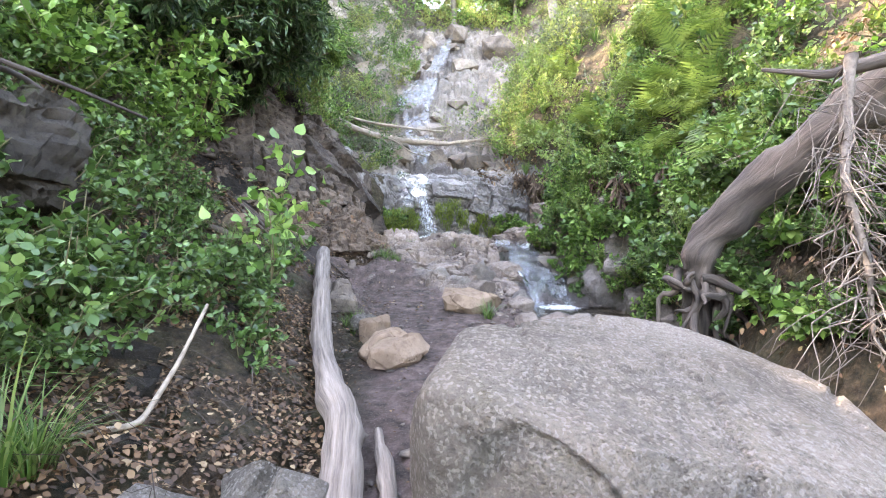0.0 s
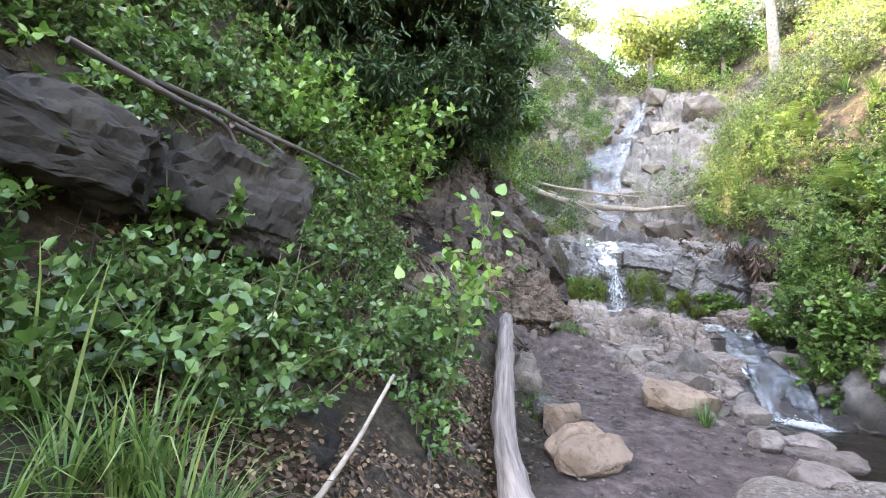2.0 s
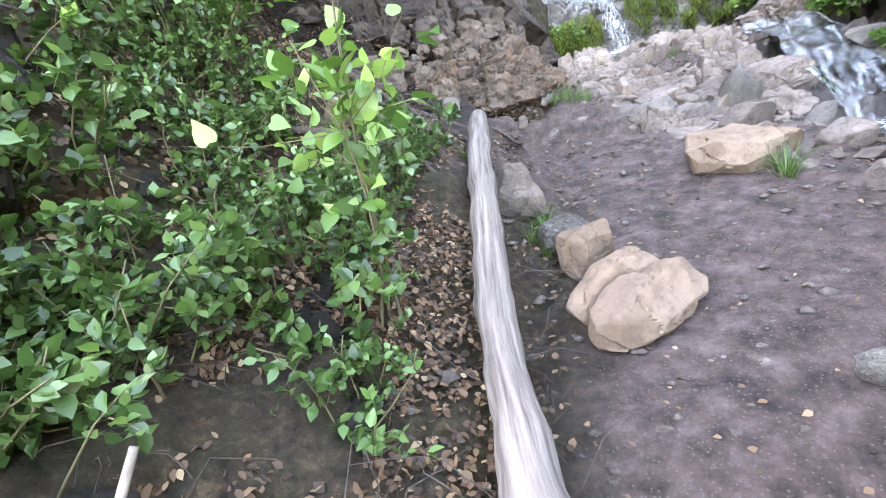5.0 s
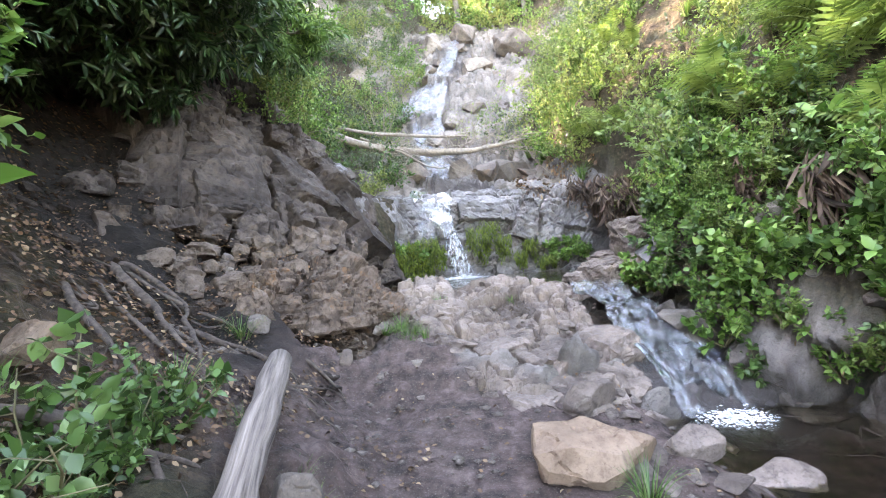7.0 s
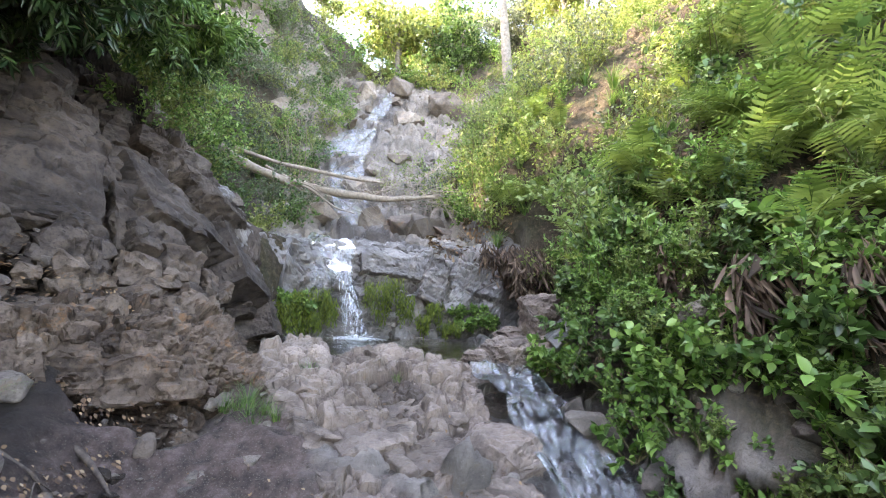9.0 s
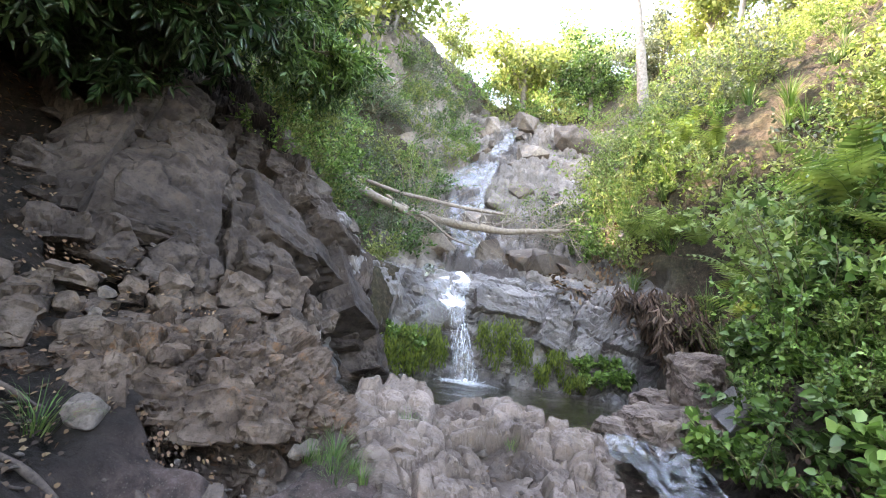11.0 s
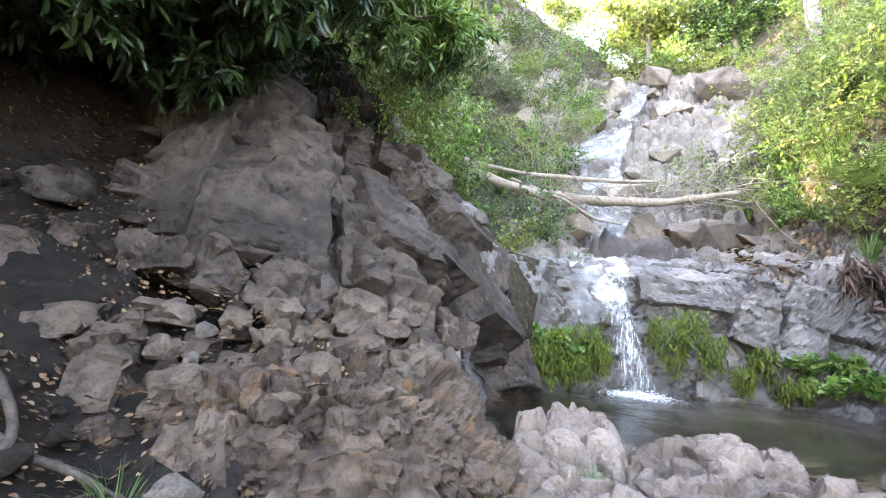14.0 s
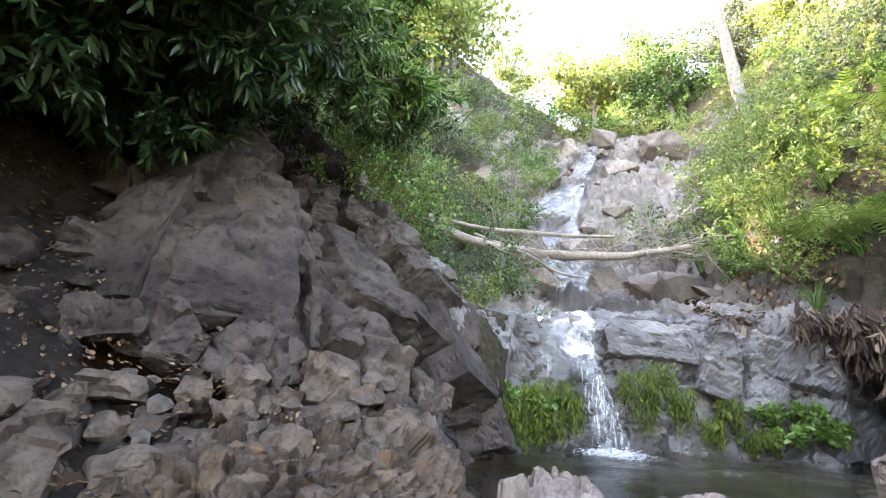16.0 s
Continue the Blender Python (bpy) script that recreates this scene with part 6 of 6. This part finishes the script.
def tuft(seed, blades=70, length=0.35, name="grass_tuft", label="tuft of long green grass blades"):
    g = np.random.default_rng(seed)
    n = blades
    a = g.uniform(0, 2 * np.pi, n)
    out = np.stack([np.cos(a), np.sin(a), np.zeros(n)], 1)
    L = length * g.uniform(0.5, 1.2, n)
    droop = g.uniform(0.3, 1.1, n)
    root = out * g.uniform(0, 0.06, n)[:, None]
    side = np.stack([-np.sin(a), np.cos(a), np.zeros(n)], 1) * (0.0045 * length / 0.35)
    V, k = [], np.linspace(0, 1, 5)
    for s in k:
        c = root + out * (L * droop * 0.7 * s ** 1.4)[:, None] + np.array([0, 0, 1.0]) * (L * (s - droop * 0.55 * s ** 2.2))[:, None]
        V += [c - side * (1 - s * 0.9), c + side * (1 - s * 0.9)]
    V = np.stack(V, 1)
    f = np.array([(0, 1, 3, 2), (2, 3, 5, 4), (4, 5, 7, 6), (6, 7, 9, 8)])
    me = mesh_from("blades", V.reshape(-1, 3), (f[None] + 10 * np.arange(n)[:, None, None]).reshape(-1, 4))
    ob = thing(name, label, "grass", (0, 0, 0), "grass tufts")
    part("grass", me, M_GRASS, ob)
    return ob


gx1 = scatter(15, -2.2, -1.45, 0.7, 1.7, 61)
plant_set([lambda: tuft(1, 60, 0.42), lambda: tuft(2, 50, 0.48), lambda: tuft(3, 70, 0.34)], pick(*gx1), 150)
tall = scatter(8, -2.3, -1.65, 1.1, 1.7, 64)
plant_set([lambda: tuft(11, 18, 0.62, label="tall clump of long drooping grass blades"), lambda: tuft(12, 16, 0.72, label="tall clump of long drooping grass blades")], pick(*tall), 155, low=0.7, high=1.1)
gx2 = [(-0.95, 5.0), (-1.0, 4.8), (-0.98, 5.2), (-0.9, 4.75), (-1.12, 5.35), (-1.05, 7.9), (-0.95, 7.86), (-0.85, 7.92), (-1.15, 7.95), (-0.75, 7.85), (-1.0, 8.02), (-0.9, 7.75), (-2.1, 4.6), (-2.2, 4.9), (-1.9, 5.6), (-1.6, 5.7), (0.55, 5.6), (-1.25, 5.5), (-2.2, 6.95), (0.2, 8.45), (-0.6, 8.5)]
plant_set([lambda: tuft(4, 70, 0.26), lambda: tuft(5, 60, 0.2)], [(x, y, H1(x, y)) for x, y in gx2], 160)
gx3 = scatter(90, -4.2, 3.6, 11.8, 16.0, 62, lambda x, y: (x < foot_left(y) - 0.05) | (x > foot_right(y) + 0.05))
plant_set([lambda: tuft(6, 90, 0.5), lambda: tuft(7, 80, 0.45)], pick(*gx3), 170)
gx4 = scatter(120, 2.0, 6.0, 7.0, 16.0, 63, lambda x, y: (x > foot_right(y) + 0.4))
plant_set([lambda: tuft(8, 90, 0.55), lambda: tuft(9, 80, 0.45)], pick(*gx4), 180)


# ---- trees of the far slopes ----
def broad_tree(seed, tall, mat, name="tree", label="sunlit broad-leaved tree at the head of the gorge", crown=0.45):
    g = np.random.default_rng(seed)
    ob = thing(name, label, "tree", (0, 0, 0), "trees above the gorge")
    trunk = bend([(0, 0, -0.3), (g.normal(0, 0.1), g.normal(0, 0.1), tall * 0.3), (g.normal(0, 0.3), g.normal(0, 0.3), tall * 0.65)], 14)
    runs = [(trunk, (tall * 0.03, tall * 0.015), 8)]
    at, along = [], []
    for k in range(16):
        o = trunk[g.integers(4, 14)]
        d = unit(g, 1)[0] * np.array([1, 1, 0.6]) + np.array([0, 0, 0.35])
        e_ = o + d * tall * crown * g.uniform(0.5, 1.0)
        c = curve_between(o, e_, 0.04 * tall, 0.06 * tall, 8, seed * 9 + k)
        runs.append((c, (tall * 0.01, tall * 0.003), 5))
        for j in range(10):
            q = c[g.integers(3, 8)] + g.normal(0, tall * 0.05, 3)
            n = 36
            at.append(q + g.normal(0, tall * 0.045, (n, 3)) * np.array([1.2, 1.2, 0.7]))
            along.append(unit(g, n))
    part("trunk", tubes_mesh("trunk", runs), M_BARK, ob)
    part("crown", leaves_mesh("crown", np.vstack(at), np.vstack(along), 0.028 * tall + 0.03, "kite", 0.3, seed, 1.5), mat, ob)
    return ob


FAR = [(0.6, 31), (2.6, 33), (4.5, 30.5), (6.5, 28.5), (9.0, 26), (1.5, 37), (5, 36), (8.5, 31), (-5.8, 20), (-6, 24), (-8, 27), (-7, 21), (-6.3, 17.5), (11, 30), (0, 40), (6, 40), (-5, 38), (11.5, 24), (12, 20), (-8.5, 14), (-7.5, 11)]
plant_set([lambda: broad_tree(71, 6.6, M_YELLOW), lambda: broad_tree(72, 5.6, M_YELLOW), lambda: broad_tree(73, 6.2, M_BRAMBLE), lambda: broad_tree(74, 4.2, M_GREY)], [(x, y, H1(x, y)) for x, y in FAR], 190, low=0.8, high=1.25, tilt=4)
plant_set([fine_shrub(75, M_YELLOW, 2.0, 0.11, name="hillside_bush", label="dense green bush on the steep hillside"), fine_shrub(76, M_BRIGHT, 1.8, 0.11, name="hillside_bush", label="dense green bush on the steep hillside")], [(x, y, H1(x, y)) for x, y in [(-1.0, 28), (1.0, 29), (2.6, 28), (4.5, 27), (-3, 27), (6, 25.5), (-0.2, 31), (7.5, 24), (3.4, 32), (-2.4, 24.5), (-3.0, 22.6), (5.5, 30), (-3.5, 29.5), (-1.6, 30.5), (1.8, 31), (0.4, 33), (4.6, 33), (7, 31), (8.5, 28.5), (2.6, 29.6), (6.4, 33.5), (-2.2, 33), (9.6, 30), (3.6, 35)]], 195)
shrub("weeping_bush", "drooping grey-green bush on the rocky slope", "bush", (-4.3, 17.8, H1(-4.3, 17.8) + 0.3), 2.6, 16, 18, 26, 0.09, M_GREY, "long", seed=81, flat=0.2, thick=0.02, droop=0.5, spread=0.7)
shrub("weeping_bush", "drooping grey-green bush above the creek bank", "bush", (-4.9, 16.6, H1(-4.9, 16.6) + 0.3), 2.2, 14, 16, 26, 0.09, M_GREY, "long", seed=82, flat=0.2, thick=0.02, droop=0.5, spread=0.7)
shrub("willow_shrub", "thin willow shrub with sparse light leaves", "bush", (-2.3, 16.6, H1(-2.3, 16.6)), 1.9, 12, 12, 14, 0.07, M_YELLOW, "long", seed=83, flat=0.3, thick=0.014, spread=0.5, stem_mat=M_TWIG)
shrub("willow_shrub", "thin willow shrub among the upper rocks", "bush", (0.5, 16.2, H1(0.5, 16.2)), 1.6, 12, 10, 6, 0.07, M_YELLOW, "long", seed=84, flat=0.3, thick=0.012, spread=0.7, stem_mat=M_TWIG)
for k, (x, y, dx, tall, r) in enumerate([(5.3, 23.2, -0.9, 9, 0.24), (9.2, 24, 1.2, 9, 0.12), (8.2, 22, 0.5, 6, 0.09)]):
    z = H1(x, y)
    t_ = thing("slender_tree", "tall pale-barked slender tree on the slope", "tree", (x, y, z), "slender trees")
    tapered("trunk", bend([(0.5 * (k == 0), 0, -0.4), (0, 0, 0.8), (dx * 0.4, 0, tall * 0.5), (dx, 0, tall)], 24), (r * 1.5, r, r * 0.7, r * 0.4), 12, M_BARK, "", "", 0.12, k, t_)

# ---- fallen leaves ----
def litter(name, label, n, x0, x1, y0, y1, seed, size, keep=None):
    x, y, z = scatter(n, x0, x1, y0, y1, seed, keep)
    g = np.random.default_rng(seed)
    a = g.uniform(0, 2 * np.pi, len(x))
    e = 0.05
    sx, sy = (height(x + e, y) - z) / e, (height(x, y + e) - z) / e
    along = np.stack([np.cos(a), np.sin(a), np.cos(a) * sx + np.sin(a) * sy + g.normal(0, 0.25, len(x))], 1)
    at = np.stack([x, y, z + g.uniform(0.0, 0.05, len(x))], 1)
    tagged(part(name, leaves_mesh(name, at, along, size, "oval", 0.75, seed), M_DRY), label, "leaves", kind="stuff")


litter("leaf_litter", "dry brown leaves covering the bank", 12000, -4.2, -0.6, 0.6, 6.4, 71, 0.042, lambda x, y: off_log(x, y + 0) | (np.random.default_rng(1).uniform(0, 1, len(x)) < 0.25))
litter("leaf_litter", "dense brown fallen leaves beside the log", 10000, -2.1, -0.5, 1.2, 4.6, 76, 0.036, lambda x, y: off_log(x - 0.1, y))
litter("leaf_litter", "dry brown leaves on the steep slope", 4500, 1.9, 5.0, 2.0, 9.0, 72, 0.06, lambda x, y: x > foot_right(y) + 0.1)
litter("leaf_litter", "reddish dry leaves beside the waterfall", 1500, 0.9, 2.4, 12.2, 13.8, 73, 0.09)
litter("scattered_leaves", "a few pale dry leaves on the mud", 900, -1.6, 1.3, 1.6, 8.2, 74, 0.032)
litter("leaf_litter", "dark dry leaves under the rock face", 5000, -4.4, -1.5, 5.6, 8.0, 75, 0.034)
g = np.random.default_rng(77)
runs = []
for k in range(420):
    x, y = g.uniform(-3.4, -0.7), g.uniform(1.0, 5.6)
    a = np.array([x, y, H1(x, y) + 0.03])
    b = a + np.array([g.normal(0, 0.25), g.normal(0, 0.25), 0])
    b[2] = H1(b[0], b[1]) + g.uniform(0.02, 0.2)
    runs.append((curve_between(a, b, 0.03, 0.1, 6, k), (g.uniform(0.002, 0.004), 0.0012), 3))
for k in range(160):
    x, y = g.uniform(2.1, 4.2), g.uniform(2.6, 9.0)
    a = np.array([x, y, H1(x, y) + 0.05])
    b = a + np.array([g.normal(-0.1, 0.25), g.normal(0, 0.25), 0])
    b[2] = H1(b[0], b[1]) + g.uniform(0.02, 0.3)
    runs.append((curve_between(a, b, 0.05, 0.12, 6, 900 + k), (g.uniform(0.003, 0.007), 0.002), 3))
tagged(part("dead_stems", tubes_mesh("dead_stems", runs), M_ROOT), "tangle of dry brown stems and twigs on the banks", "twigs", kind="stuff")
